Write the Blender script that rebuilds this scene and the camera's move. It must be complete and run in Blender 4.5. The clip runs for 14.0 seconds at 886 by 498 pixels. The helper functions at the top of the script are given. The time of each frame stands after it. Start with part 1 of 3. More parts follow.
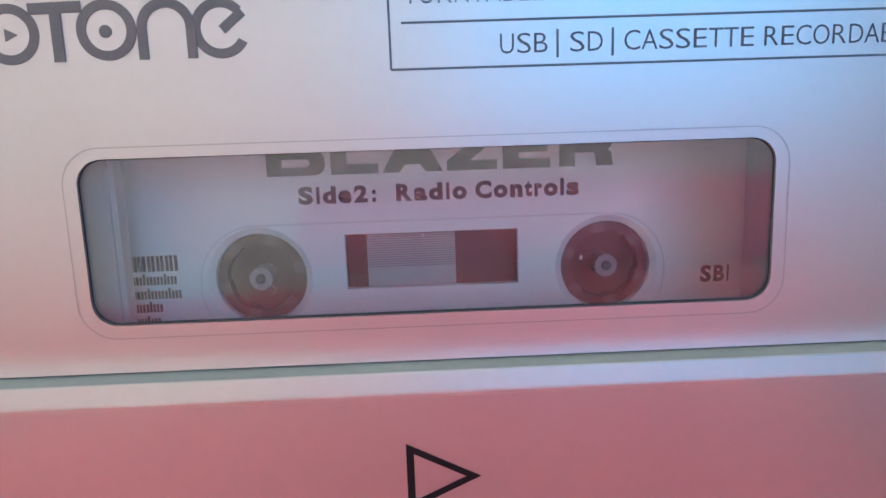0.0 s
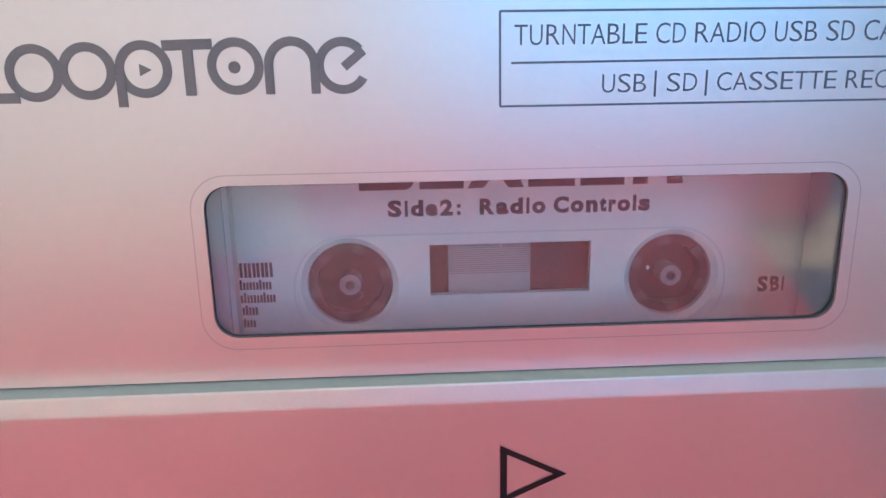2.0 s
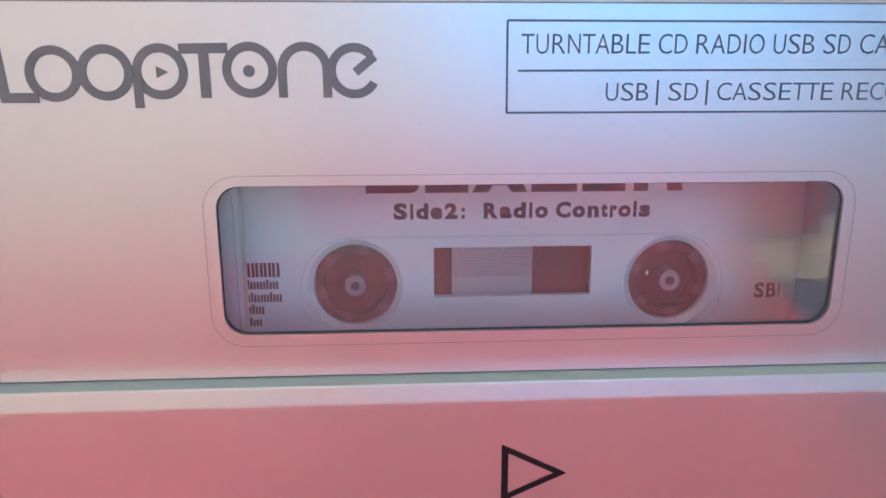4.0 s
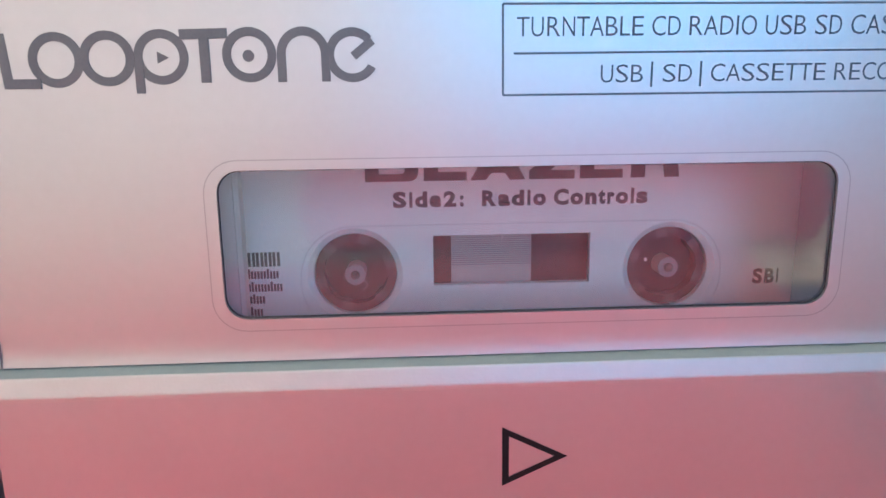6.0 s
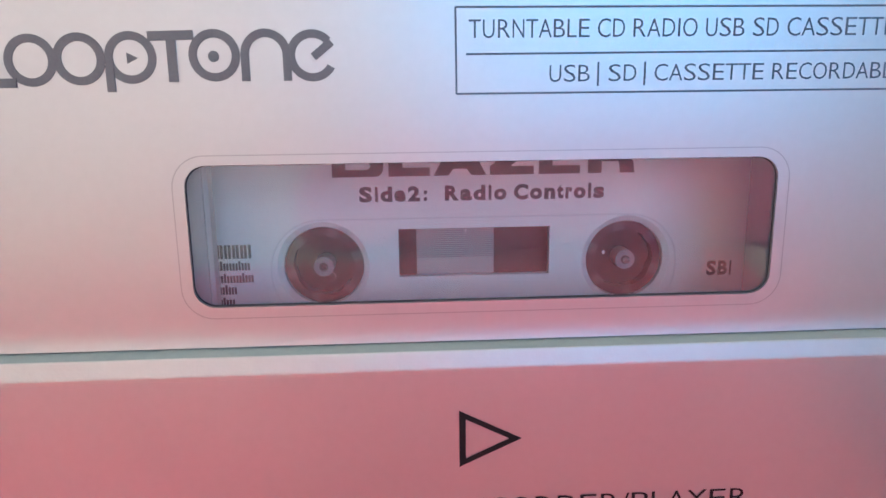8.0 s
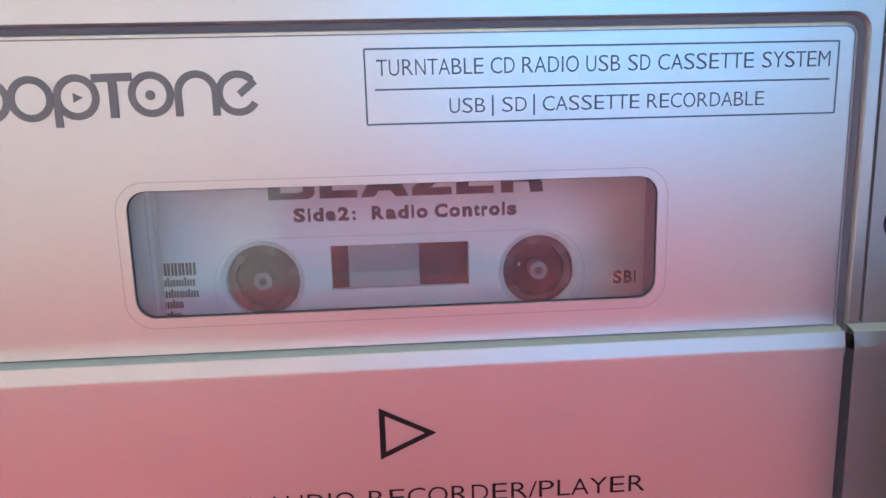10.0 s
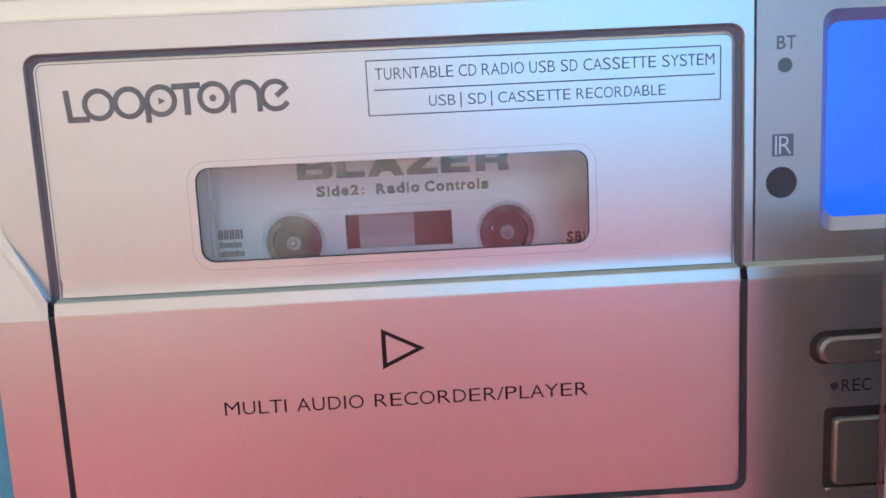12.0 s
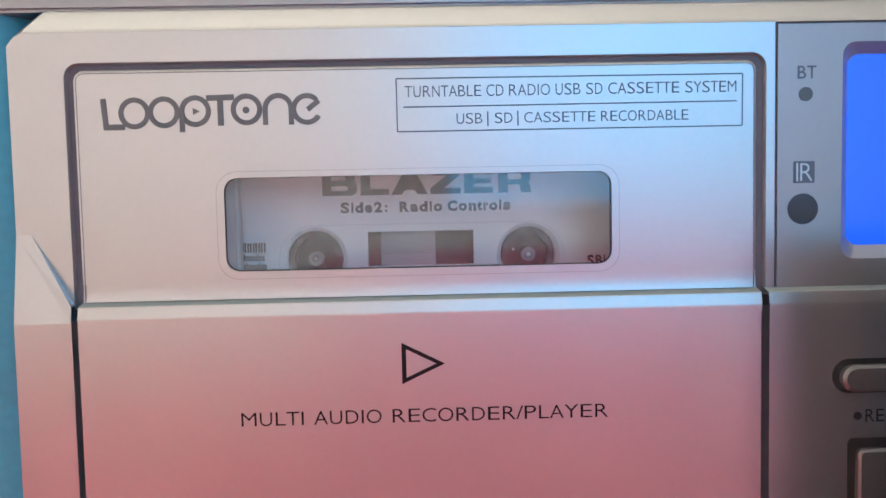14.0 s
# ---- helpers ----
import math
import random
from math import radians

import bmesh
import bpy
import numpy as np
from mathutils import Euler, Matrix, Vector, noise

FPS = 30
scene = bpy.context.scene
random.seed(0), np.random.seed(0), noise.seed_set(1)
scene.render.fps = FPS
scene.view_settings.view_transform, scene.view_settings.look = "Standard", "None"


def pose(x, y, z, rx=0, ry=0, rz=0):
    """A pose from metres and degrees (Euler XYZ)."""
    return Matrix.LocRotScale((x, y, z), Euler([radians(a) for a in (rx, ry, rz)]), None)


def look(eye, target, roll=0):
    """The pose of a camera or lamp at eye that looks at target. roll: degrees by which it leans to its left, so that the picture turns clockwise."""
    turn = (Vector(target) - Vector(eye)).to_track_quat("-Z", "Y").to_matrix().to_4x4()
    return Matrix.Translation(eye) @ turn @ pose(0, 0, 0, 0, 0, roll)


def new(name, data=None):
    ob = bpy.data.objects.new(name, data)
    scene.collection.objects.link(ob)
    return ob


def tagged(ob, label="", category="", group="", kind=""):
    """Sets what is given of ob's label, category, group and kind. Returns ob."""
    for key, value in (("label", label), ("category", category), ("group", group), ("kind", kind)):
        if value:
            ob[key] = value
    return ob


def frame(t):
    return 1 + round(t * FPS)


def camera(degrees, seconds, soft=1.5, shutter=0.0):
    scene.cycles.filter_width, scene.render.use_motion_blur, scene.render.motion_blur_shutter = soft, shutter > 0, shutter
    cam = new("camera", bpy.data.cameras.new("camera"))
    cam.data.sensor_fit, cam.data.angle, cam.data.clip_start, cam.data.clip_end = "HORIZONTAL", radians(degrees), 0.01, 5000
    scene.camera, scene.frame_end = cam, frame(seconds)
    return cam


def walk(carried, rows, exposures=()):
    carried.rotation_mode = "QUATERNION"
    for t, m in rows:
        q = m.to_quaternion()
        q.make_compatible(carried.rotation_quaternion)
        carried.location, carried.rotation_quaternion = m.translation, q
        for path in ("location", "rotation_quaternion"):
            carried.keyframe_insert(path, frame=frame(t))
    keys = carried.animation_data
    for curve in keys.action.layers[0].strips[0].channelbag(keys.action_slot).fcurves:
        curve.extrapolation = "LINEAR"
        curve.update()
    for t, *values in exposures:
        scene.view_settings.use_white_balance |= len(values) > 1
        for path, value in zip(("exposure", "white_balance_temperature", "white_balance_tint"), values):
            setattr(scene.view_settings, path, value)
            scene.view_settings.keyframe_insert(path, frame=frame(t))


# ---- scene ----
cam = camera(65.95, 14.0, soft=1.6)
PATH = [
    (0, (-0.00139, -0.06697, 0.11725), (0.00160, 0.03149, 0.10004), -1.91),
    (0.5, (-0.00630, -0.06429, 0.11943), (-0.00382, 0.03329, 0.09769), -3.22),
    (1, (-0.00926, -0.06411, 0.12408), (-0.00521, 0.03268, 0.09929), -1.16),
    (1.5, (-0.01005, -0.06959, 0.12480), (-0.00595, 0.02744, 0.10095), -1.30),
    (2, (-0.01303, -0.07050, 0.12549), (-0.00853, 0.02654, 0.10177), -0.98),
    (4.3, (-0.01415, -0.07323, 0.12532), (-0.00909, 0.02413, 0.10307), -0.14),
    (4.5, (-0.01369, -0.07409, 0.12424), (-0.00871, 0.02342, 0.10266), -0.27),
    (5, (-0.01414, -0.07363, 0.12372), (-0.00922, 0.02394, 0.10241), -0.31),
    (5.5, (-0.01444, -0.07403, 0.12403), (-0.00954, 0.02350, 0.10251), -0.26),
    (6, (-0.01390, -0.07363, 0.12214), (-0.00906, 0.02408, 0.10141), -0.72),
    (6.5, (-0.01480, -0.07465, 0.12247), (-0.00993, 0.02285, 0.10077), -0.60),
    (7, (-0.01261, -0.07665, 0.12225), (-0.00782, 0.02092, 0.10085), -0.60),
    (7.5, (-0.01077, -0.07825, 0.12350), (-0.00578, 0.01932, 0.10217), -0.80),
    (8, (-0.00941, -0.07777, 0.12182), (-0.00440, 0.01994, 0.10117), -0.72),
    (8.5, (-0.00652, -0.07840, 0.12249), (-0.00081, 0.01924, 0.10167), -0.93),
    (10.8, (0.00237, -0.09123, 0.12272), (0.00794, 0.00730, 0.10657), -1.95),
    (11, (0.00350, -0.09174, 0.12287), (0.00820, 0.00686, 0.10682), -2.03),
    (11.5, (0.00977, -0.10107, 0.12109), (0.01073, -0.00227, 0.10569), -2.93),
    (12, (0.00492, -0.11963, 0.11440), (0.00734, -0.02044, 0.10189), -2.84),
    (12.5, (-0.00126, -0.14290, 0.11824), (0.00198, -0.04341, 0.10872), -4.17),
    (12.7, (-0.00313, -0.13301, 0.11788), (0.00338, -0.03346, 0.11100), -2.21),
    (12.9, (-0.00688, -0.11833, 0.12951), (0.00860, -0.01981, 0.12216), -4.43),
    (13, (-0.00374, -0.11773, 0.12671), (0.01157, -0.01898, 0.12308), -5.69),
    (13.1, (-0.00266, -0.12124, 0.12489), (0.00784, -0.02187, 0.12107), -7.33),
    (13.2, (-0.00214, -0.11669, 0.12198), (0.00859, -0.01734, 0.11796), -7.07),
    (13.3, (-0.00498, -0.11476, 0.09987), (0.00514, -0.01546, 0.10595), -4.66),
    (13.4, (-0.00543, -0.11188, 0.09429), (0.00248, -0.01226, 0.09806), -3.53),
    (13.5, (-0.00394, -0.10974, 0.08913), (0.00397, -0.01014, 0.09315), -3.00),
    (13.7, (0.01015, -0.10700, 0.09245), (0.01946, -0.00750, 0.08880), -1.19),
    (13.9, (0.00129, -0.11695, 0.10154), (0.00803, -0.01729, 0.09679), -1.58),
    (14, (0.00135, -0.12090, 0.10882), (0.00341, -0.02107, 0.10338), -1.20),
]
EXPOSURES = [(t, stops, kelvin, 10) for t, stops, kelvin in ((0.0, 0.38, 6050), (0.5, 0.56, 6150), (1.0, 0.8, 6150), (2.0, 0.58, 6150), (8.5, 0.6, 6150), (11.0, 0.56, 6150), (12.0, 0.56, 6450), (12.5, 0.57, 6650), (13.0, 0.42, 6550), (13.5, 0.04, 6650), (14.0, 0.4, 6550))]
walk(cam, [(t, look(eye, target, roll)) for t, eye, target, roll in PATH], EXPOSURES)

# ---- light ----
world = bpy.data.worlds.new("sky")
scene.world = world
world.use_nodes = True
wn = world.node_tree.nodes
sky = wn.new("ShaderNodeTexSky")
sky.sky_type, sky.sun_disc = "NISHITA", False
sky.sun_elevation, sky.sun_rotation = radians(40), radians(160)
world.node_tree.links.new(sky.outputs[0], wn["Background"].inputs[0])
wn["Background"].inputs[1].default_value = 0.1


def area_lamp(name, eye, target, w, h, watts, colour, label):
    lamp = bpy.data.lights.new(name, "AREA")
    lamp.shape, lamp.size, lamp.size_y, lamp.energy, lamp.color = "RECTANGLE", w, h, watts, colour
    ob = new(name, lamp)
    ob.matrix_world = look(eye, target)
    return tagged(ob, label, "daylight", kind="structure")


area_lamp("window_daylight", (-0.32, 1.44, 0.62), (-0.32, 0, 0.62), 1.9, 1.0, 105, (0.93, 0.95, 1.0), "white daylight in the rear window opening")
area_lamp("window_skylight", (0.87, -2.44, 0.75), (0.87, 0, 0.75), 1.6, 1.26, 12.0, (0.19, 0.58, 0.98), "blue skylight in the other window opening")


# ---- materials ----
def material(name, colour, rough=0.5, metal=0.0, vary=0.06, scale=60.0, bump=0.0, bump_scale=900.0, spec=0.5, emit=None):
    """A surface with two scales of colour variation and a fine relief."""
    mat = bpy.data.materials.new(name)
    mat.use_nodes = True
    nt = mat.node_tree
    n, link = nt.nodes, nt.links.new
    b = n["Principled BSDF"]
    b.inputs["Roughness"].default_value, b.inputs["Metallic"].default_value = rough, metal
    b.inputs["Specular IOR Level"].default_value = spec
    co = n.new("ShaderNodeTexCoord")
    big, fine = n.new("ShaderNodeTexNoise"), n.new("ShaderNodeTexNoise")
    big.inputs["Scale"].default_value, fine.inputs["Scale"].default_value = scale, scale * 22
    big.inputs["Detail"].default_value = 4
    link(co.outputs["Object"], big.inputs["Vector"]), link(co.outputs["Object"], fine.inputs["Vector"])
    add = n.new("ShaderNodeMath")
    add.operation = "ADD"
    link(big.outputs["Fac"], add.inputs[0]), link(fine.outputs["Fac"], add.inputs[1])
    ramp = n.new("ShaderNodeMapRange")
    ramp.inputs["From Min"].default_value, ramp.inputs["From Max"].default_value = 0.6, 1.4
    ramp.inputs["To Min"].default_value, ramp.inputs["To Max"].default_value = 1 - vary, 1 + vary
    link(add.outputs[0], ramp.inputs["Value"])
    mul = n.new("ShaderNodeVectorMath")
    mul.operation = "MULTIPLY"
    mul.inputs[0].default_value = colour
    link(ramp.outputs[0], mul.inputs[1])
    link(mul.outputs[0], b.inputs["Base Color"])
    rr_ = n.new("ShaderNodeMath")
    rr_.operation = "MULTIPLY"
    rr_.inputs[1].default_value = rough
    link(ramp.outputs[0], rr_.inputs[0]), link(rr_.outputs[0], b.inputs["Roughness"])
    if bump:
        grain = n.new("ShaderNodeTexNoise")
        grain.inputs["Scale"].default_value = bump_scale
        link(co.outputs["Object"], grain.inputs["Vector"])
        bp = n.new("ShaderNodeBump")
        bp.inputs["Strength"].default_value, bp.inputs["Distance"].default_value = bump, 0.0003
        link(grain.outputs["Fac"], bp.inputs["Height"]), link(bp.outputs[0], b.inputs["Normal"])
    if emit:
        b.inputs["Emission Color"].default_value, b.inputs["Emission Strength"].default_value = (*emit[:3], 1), emit[3]
    return mat


def clear_plastic(name, ior, tint=(1, 1, 1), rough=0.06, veil=0.0):
    mat = bpy.data.materials.new(name)
    mat.use_nodes = True
    nt = mat.node_tree
    n, link = nt.nodes, nt.links.new
    n.remove(n["Principled BSDF"])
    see, shine, mix, fres = n.new("ShaderNodeBsdfTransparent"), n.new("ShaderNodeBsdfGlossy"), n.new("ShaderNodeMixShader"), n.new("ShaderNodeFresnel")
    see.inputs["Color"].default_value = (*tint, 1)
    shine.inputs["Roughness"].default_value = rough
    fres.inputs["IOR"].default_value = ior
    link(fres.outputs[0], mix.inputs[0]), link(see.outputs[0], mix.inputs[1]), link(shine.outputs[0], mix.inputs[2])
    # a thin uneven diffuse veil imitates the haze of reflections in the pane
    dust, veiled, noise, amount, place = n.new("ShaderNodeBsdfDiffuse"), n.new("ShaderNodeMixShader"), n.new("ShaderNodeTexNoise"), n.new("ShaderNodeMath"), n.new("ShaderNodeTexCoord")
    dust.inputs["Color"].default_value = (0.78, 0.77, 0.78, 1)
    noise.inputs["Scale"].default_value = 45
    noise.inputs["Detail"].default_value = 8
    amount.operation = "MULTIPLY"
    amount.inputs[1].default_value = 2 * veil
    link(place.outputs["Object"], noise.inputs["Vector"]), link(noise.outputs[0], amount.inputs[0]), link(amount.outputs[0], veiled.inputs[0])
    link(mix.outputs[0], veiled.inputs[1]), link(dust.outputs[0], veiled.inputs[2])
    link(veiled.outputs[0], n["Material Output"].inputs["Surface"])
    return mat


SILVER = material("silver_paint", (0.52, 0.525, 0.54), 0.34, 0.88, 0.025, 40, 0.012, 2500)
LEDGE = material("silver_ledge", (0.53, 0.53, 0.53), 0.36, 0.85, 0.03, 40, 0.05, 2500)
SILVER_EDGE = material("silver_edge", (0.62, 0.62, 0.63), 0.28, 0.85, 0.02, 60)
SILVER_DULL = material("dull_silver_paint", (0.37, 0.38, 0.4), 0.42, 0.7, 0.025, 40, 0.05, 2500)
PRINT = material("grey_print", (0.13, 0.14, 0.155), 0.35, 0.3, 0.1, 200)
LINEWORK = material("line_print", (0.11, 0.15, 0.2), 0.5, 0.0, 0.1, 200, spec=0.3)
EDGESHADE = material("edge_shadow_line", (0.17, 0.17, 0.2), 0.4, 0.4, 0.1, 200)
LOWPRINT = material("dark_grey_print", (0.045, 0.045, 0.055), 0.5, 0.0, 0.1, 200, spec=0.3)
BLACK = material("black_print", (0.012, 0.01, 0.012), 0.55, 0.0, 0.1, 200, spec=0.2)
GAP = material("gap_black", (0.03, 0.03, 0.034), 0.55, 0.0, 0.1, 80)
GAPGREY = material("gap_grey", (0.1, 0.1, 0.125), 0.45, 0.0, 0.1, 80)
LID = material("lid_grey", (0.33, 0.335, 0.365), 0.34, 0.8, 0.06, 30, 0.2, 700, spec=0.5)
TEAL = material("teal_lacquer", (0.055, 0.33, 0.44), 0.34, 0.0, 0.12, 25, 0.2, 300)
SHELL = material("cassette_shell", (0.9, 0.89, 0.9), 0.42, 0.0, 0.03, 50, 0.1, 1200)
INK = material("label_ink", (0.045, 0.036, 0.045), 0.6, 0.0, 0.1, 300)
TAPE = material("tape_pack", (0.05, 0.03, 0.028), 0.3, 0.0, 0.15, 400)
RIM = material("shell_ridge", (0.74, 0.73, 0.75), 0.42, 0.0, 0.05, 90)
HUB = material("reel_hub", (0.5, 0.49, 0.48), 0.45, 0.0, 0.05, 90)
REEL = material("reel_dark", (0.06, 0.05, 0.055), 0.35, 0.0, 0.05, 90)
SPINDLE = material("spindle_plastic", (0.33, 0.31, 0.33), 0.35, 0.0, 0.05, 90)
TOOTH = material("reel_tooth", (0.12, 0.11, 0.12), 0.4, 0.0, 0.05, 90)
STEEL = material("steel", (0.7, 0.7, 0.7), 0.18, 1.0, 0.03, 90)
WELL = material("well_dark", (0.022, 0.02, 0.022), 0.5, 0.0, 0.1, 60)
GUIDE = material("guide_grey", (0.24, 0.26, 0.32), 0.5, 0.0, 0.06, 60)
PALEGUIDE = material("guide_pale", (0.5, 0.52, 0.55), 0.5, 0.0, 0.06, 60)
LAMPGREY = material("indicator_grey", (0.07, 0.09, 0.1), 0.3, 0.0, 0.05, 90)
PAPERWHITE = material("bright_white", (0.85, 0.85, 0.85), 0.3, 0.0, 0.03, 60)
PANE = clear_plastic("window_pane", 1.68, veil=0.03)
CASE = clear_plastic("case_plastic", 1.4, (0.97, 0.96, 0.97), 0.04)
SCREEN = material("lcd_blue", (0.01, 0.04, 0.4), 0.2, 0.0, 0.03, 40, emit=(0.012, 0.12, 0.9, 0.75))
SEGMENT = material("lcd_segment", (0.01, 0.02, 0.12), 0.4, 0.0, 0.05, 100, emit=(0.01, 0.05, 0.5, 0.7))
BEZEL = material("bezel_grey", (0.42, 0.43, 0.46), 0.4, 0.7, 0.04, 60)
BUTTON = material("button_grey", (0.22, 0.22, 0.23), 0.36, 0.6, 0.03, 60)
CLOTH = material("red_cloth", (0.8, 0.17, 0.195), 0.9, 0.0, 0.25, 14, 0.6, 500, 0.2)
CREAM = material("cream_cloth", (0.72, 0.62, 0.48), 0.9, 0.0, 0.12, 14, 0.6, 500, 0.2)
WALL = material("cream_wall", (0.86, 0.78, 0.71), 0.85, 0.0, 0.05, 3, 0.2, 120)
DARKWALL = material("dark_plum_wall", (0.14, 0.115, 0.14), 0.8, 0.0, 0.08, 3, 0.2, 120)
CEIL = material("cream_ceiling", (0.76, 0.7, 0.56), 0.9, 0.0, 0.04, 3)
FLOOR = material("grey_floor", (0.3, 0.29, 0.31), 0.6, 0.0, 0.2, 8)
WOOD = material("dark_slate_table", (0.12, 0.135, 0.175), 0.5, 0.0, 0.2, 12)
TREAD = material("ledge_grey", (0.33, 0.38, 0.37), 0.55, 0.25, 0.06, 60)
MULLION = material("grey_frame", (0.5, 0.53, 0.56), 0.5, 0.0, 0.05, 8)
WHITE = material("white_paint", (0.8, 0.8, 0.8), 0.5, 0.0, 0.03, 8)

# ---- building helpers: outlines and sizes are in centimetres ----
CM = 0.01


def part(name, bm, mat, parent=None, label="", smooth=False):
    """Links a bmesh, given in centimetres, as one mesh object under a thing or a part."""
    for v in bm.verts:
        v.co *= CM
    bmesh.ops.recalc_face_normals(bm, faces=bm.faces)
    me = bpy.data.meshes.new(name)
    bm.to_mesh(me)
    bm.free()
    me.materials.append(mat)
    if smooth:
        me.polygons.foreach_set("use_smooth", [True] * len(me.polygons))
    ob = new(name, me)
    if parent:
        ob.parent = parent
        up, m = parent, Matrix()
        while up:
            m, up = up.matrix_basis @ m, up.parent if up.parent and up.type == "EMPTY" else None
        ob.matrix_parent_inverse = m.inverted()
    return tagged(ob, label)


def thing(name, x, y, z, label, category, group=""):
    ob = new(name)
    ob.empty_display_size = 0.01
    ob.matrix_basis = Matrix.Translation((x * CM, y * CM, z * CM))
    return tagged(ob, label, category, group)


def rr(x0, x1, z0, z1, r, n=6, only=(1, 1, 1, 1)):
    """A rectangle with rounded corners: bottom left, bottom right, top right, top left."""
    pts = []
    for (cx, cz, a), on in zip(((x0 + r, z0 + r, 180), (x1 - r, z0 + r, 270), (x1 - r, z1 - r, 0), (x0 + r, z1 - r, 90)), only):
        for i in range(n + 1):
            t = radians(a + 90 * i / n)
            if on:
                pts.append((cx + r * math.cos(t), cz + r * math.sin(t)))
            else:
                pts.append((x0 if a in (180, 90) else x1, z0 if a in (180, 270) else z1))
    return pts


def ngon(bm, pts):
    """A flat face with any outline, cut into triangles."""
    f = bm.faces.new([bm.verts.new(p) for p in pts])
    f.normal_update()
    bmesh.ops.triangulate(bm, faces=[f], ngon_method="EAR_CLIP")


def plate(bm, outline, y0, y1, edge=0.0):
    """An outline in x and z with front face at y0 and back face at y1."""
    clean = [p for i, p in enumerate(outline) if (p[0] - outline[i - 1][0]) ** 2 + (p[1] - outline[i - 1][1]) ** 2 > 1e-9]
    k = len(clean)
    cx, cz = sum(p[0] for p in clean) / k, sum(p[1] for p in clean) / k
    if edge:
        w, h = max(abs(p[0] - cx) for p in clean), max(abs(p[1] - cz) for p in clean)
        front = [(cx + (x - cx) * (w - edge) / w, cz + (z - cz) * (h - edge) / h) for x, z in clean]
    else:
        front = clean
    ngon(bm, [(x, y0, z) for x, z in front])
    rings = [[(x, y0, z) for x, z in front]] + ([[(x, y0 + edge * (1 if y1 > y0 else -1), z) for x, z in clean]] if edge else []) + [[(x, y1, z) for x, z in clean]]
    for a, b in zip(rings, rings[1:]):
        for i in range(k):
            j = (i + 1) % k
            bm.faces.new([bm.verts.new(p) for p in (a[i], a[j], b[j], b[i])])
    ngon(bm, [(x, y1, z) for x, z in clean])
    bmesh.ops.remove_doubles(bm, verts=bm.verts, dist=1e-5)
    return bm


def loops(bm, rings):
    """Skin between closed rings of equal count."""
    vs = [[bm.verts.new(p) for p in ring] for ring in rings]
    for a, b in zip(vs, vs[1:]):
        for i in range(len(a)):
            j = (i + 1) % len(a)
            bm.faces.new((a[i], a[j], b[j], b[i]))
    return bm


def box(bm, x0, x1, y0, y1, z0, z1, bevel=0.0):
    verts = bmesh.ops.create_cube(bm, size=1)["verts"]
    for v in verts:
        v.co = ((x0 + x1) / 2 + v.co.x * (x1 - x0), (y0 + y1) / 2 + v.co.y * (y1 - y0), (z0 + z1) / 2 + v.co.z * (z1 - z0))
    if bevel:
        edges = list({e for v in verts for e in v.link_edges})
        bmesh.ops.bevel(bm, geom=edges, offset=bevel, segments=2, affect="EDGES")
    return bm


def disc(bm, x, z, r0, r1, y0, y1, n=40, a0=0, a1=360):
    """A ring, or a disc where r0 is 0, standing in the x-z plane."""
    full = a1 - a0 >= 360
    k = n if full else n + 1
    ang = [radians(a0 + (a1 - a0) * i / n) for i in range(k)]
    ro = [(x + r1 * math.cos(t), z + r1 * math.sin(t)) for t in ang]
    if r0 <= 0:
        return plate(bm, ro, y0, y1)
    ri = [(x + r0 * math.cos(t), z + r0 * math.sin(t)) for t in ang]
    if not full:
        return plate(bm, ro + ri[::-1], y0, y1)
    f = lambda pts, y: [(p[0], y, p[1]) for p in pts]
    return loops(bm, [f(ro, y0), f(ri, y0), f(ri, y1), f(ro, y1), f(ro, y0)])


def bar(bm, x0, z0, x1, z1, w, y0, y1):
    """A straight stroke of width w."""
    d = Vector((x1 - x0, z1 - z0)).normalized()
    nx, nz = -d.y * w / 2, d.x * w / 2
    return plate(bm, [(x0 + nx, z0 + nz), (x1 + nx, z1 + nz), (x1 - nx, z1 - nz), (x0 - nx, z0 - nz)], y0, y1)


# widths and left and right edges of upright sans-serif letters, in thousandths of the type size
LETTERS = {"A": (667, 14, 654), "B": (667, 74, 627), "C": (722, 44, 681), "D": (722, 81, 674), "E": (667, 86, 616), "I": (278, 91, 188), "J": (500, 17, 428),
           "L": (556, 76, 537), "M": (833, 73, 761), "N": (722, 76, 646), "O": (778, 39, 739), "P": (667, 86, 622), "R": (722, 88, 684), "S": (667, 49, 620),
           "T": (611, 14, 597), "U": (722, 79, 644), "Y": (667, 14, 653), "/": (278, -17, 295), ".": (278, 87, 191), "2": (556, 26, 507), ":": (333, 92, 241),
           "i": (278, 69, 209), "d": (611, 34, 551), "e": (556, 23, 528), "a": (556, 29, 527), "o": (611, 34, 578), "n": (611, 65, 546), "t": (333, 10, 309),
           "r": (389, 64, 373), "l": (278, 69, 209), "s": (556, 30, 519), " ": (278, 0, 0)}


def glyph(char, weight):
    """One letter of the built-in font as a flat bmesh."""
    cu = bpy.data.curves.new("glyph", "FONT")
    cu.body, cu.size, cu.offset, cu.resolution_u = char, 1.0, weight, 3
    tmp = bpy.data.objects.new("glyph", cu)
    scene.collection.objects.link(tmp)
    bpy.context.view_layer.update()
    me = bpy.data.meshes.new_from_object(tmp.evaluated_get(bpy.context.evaluated_depsgraph_get()))
    bpy.data.objects.remove(tmp)
    return me


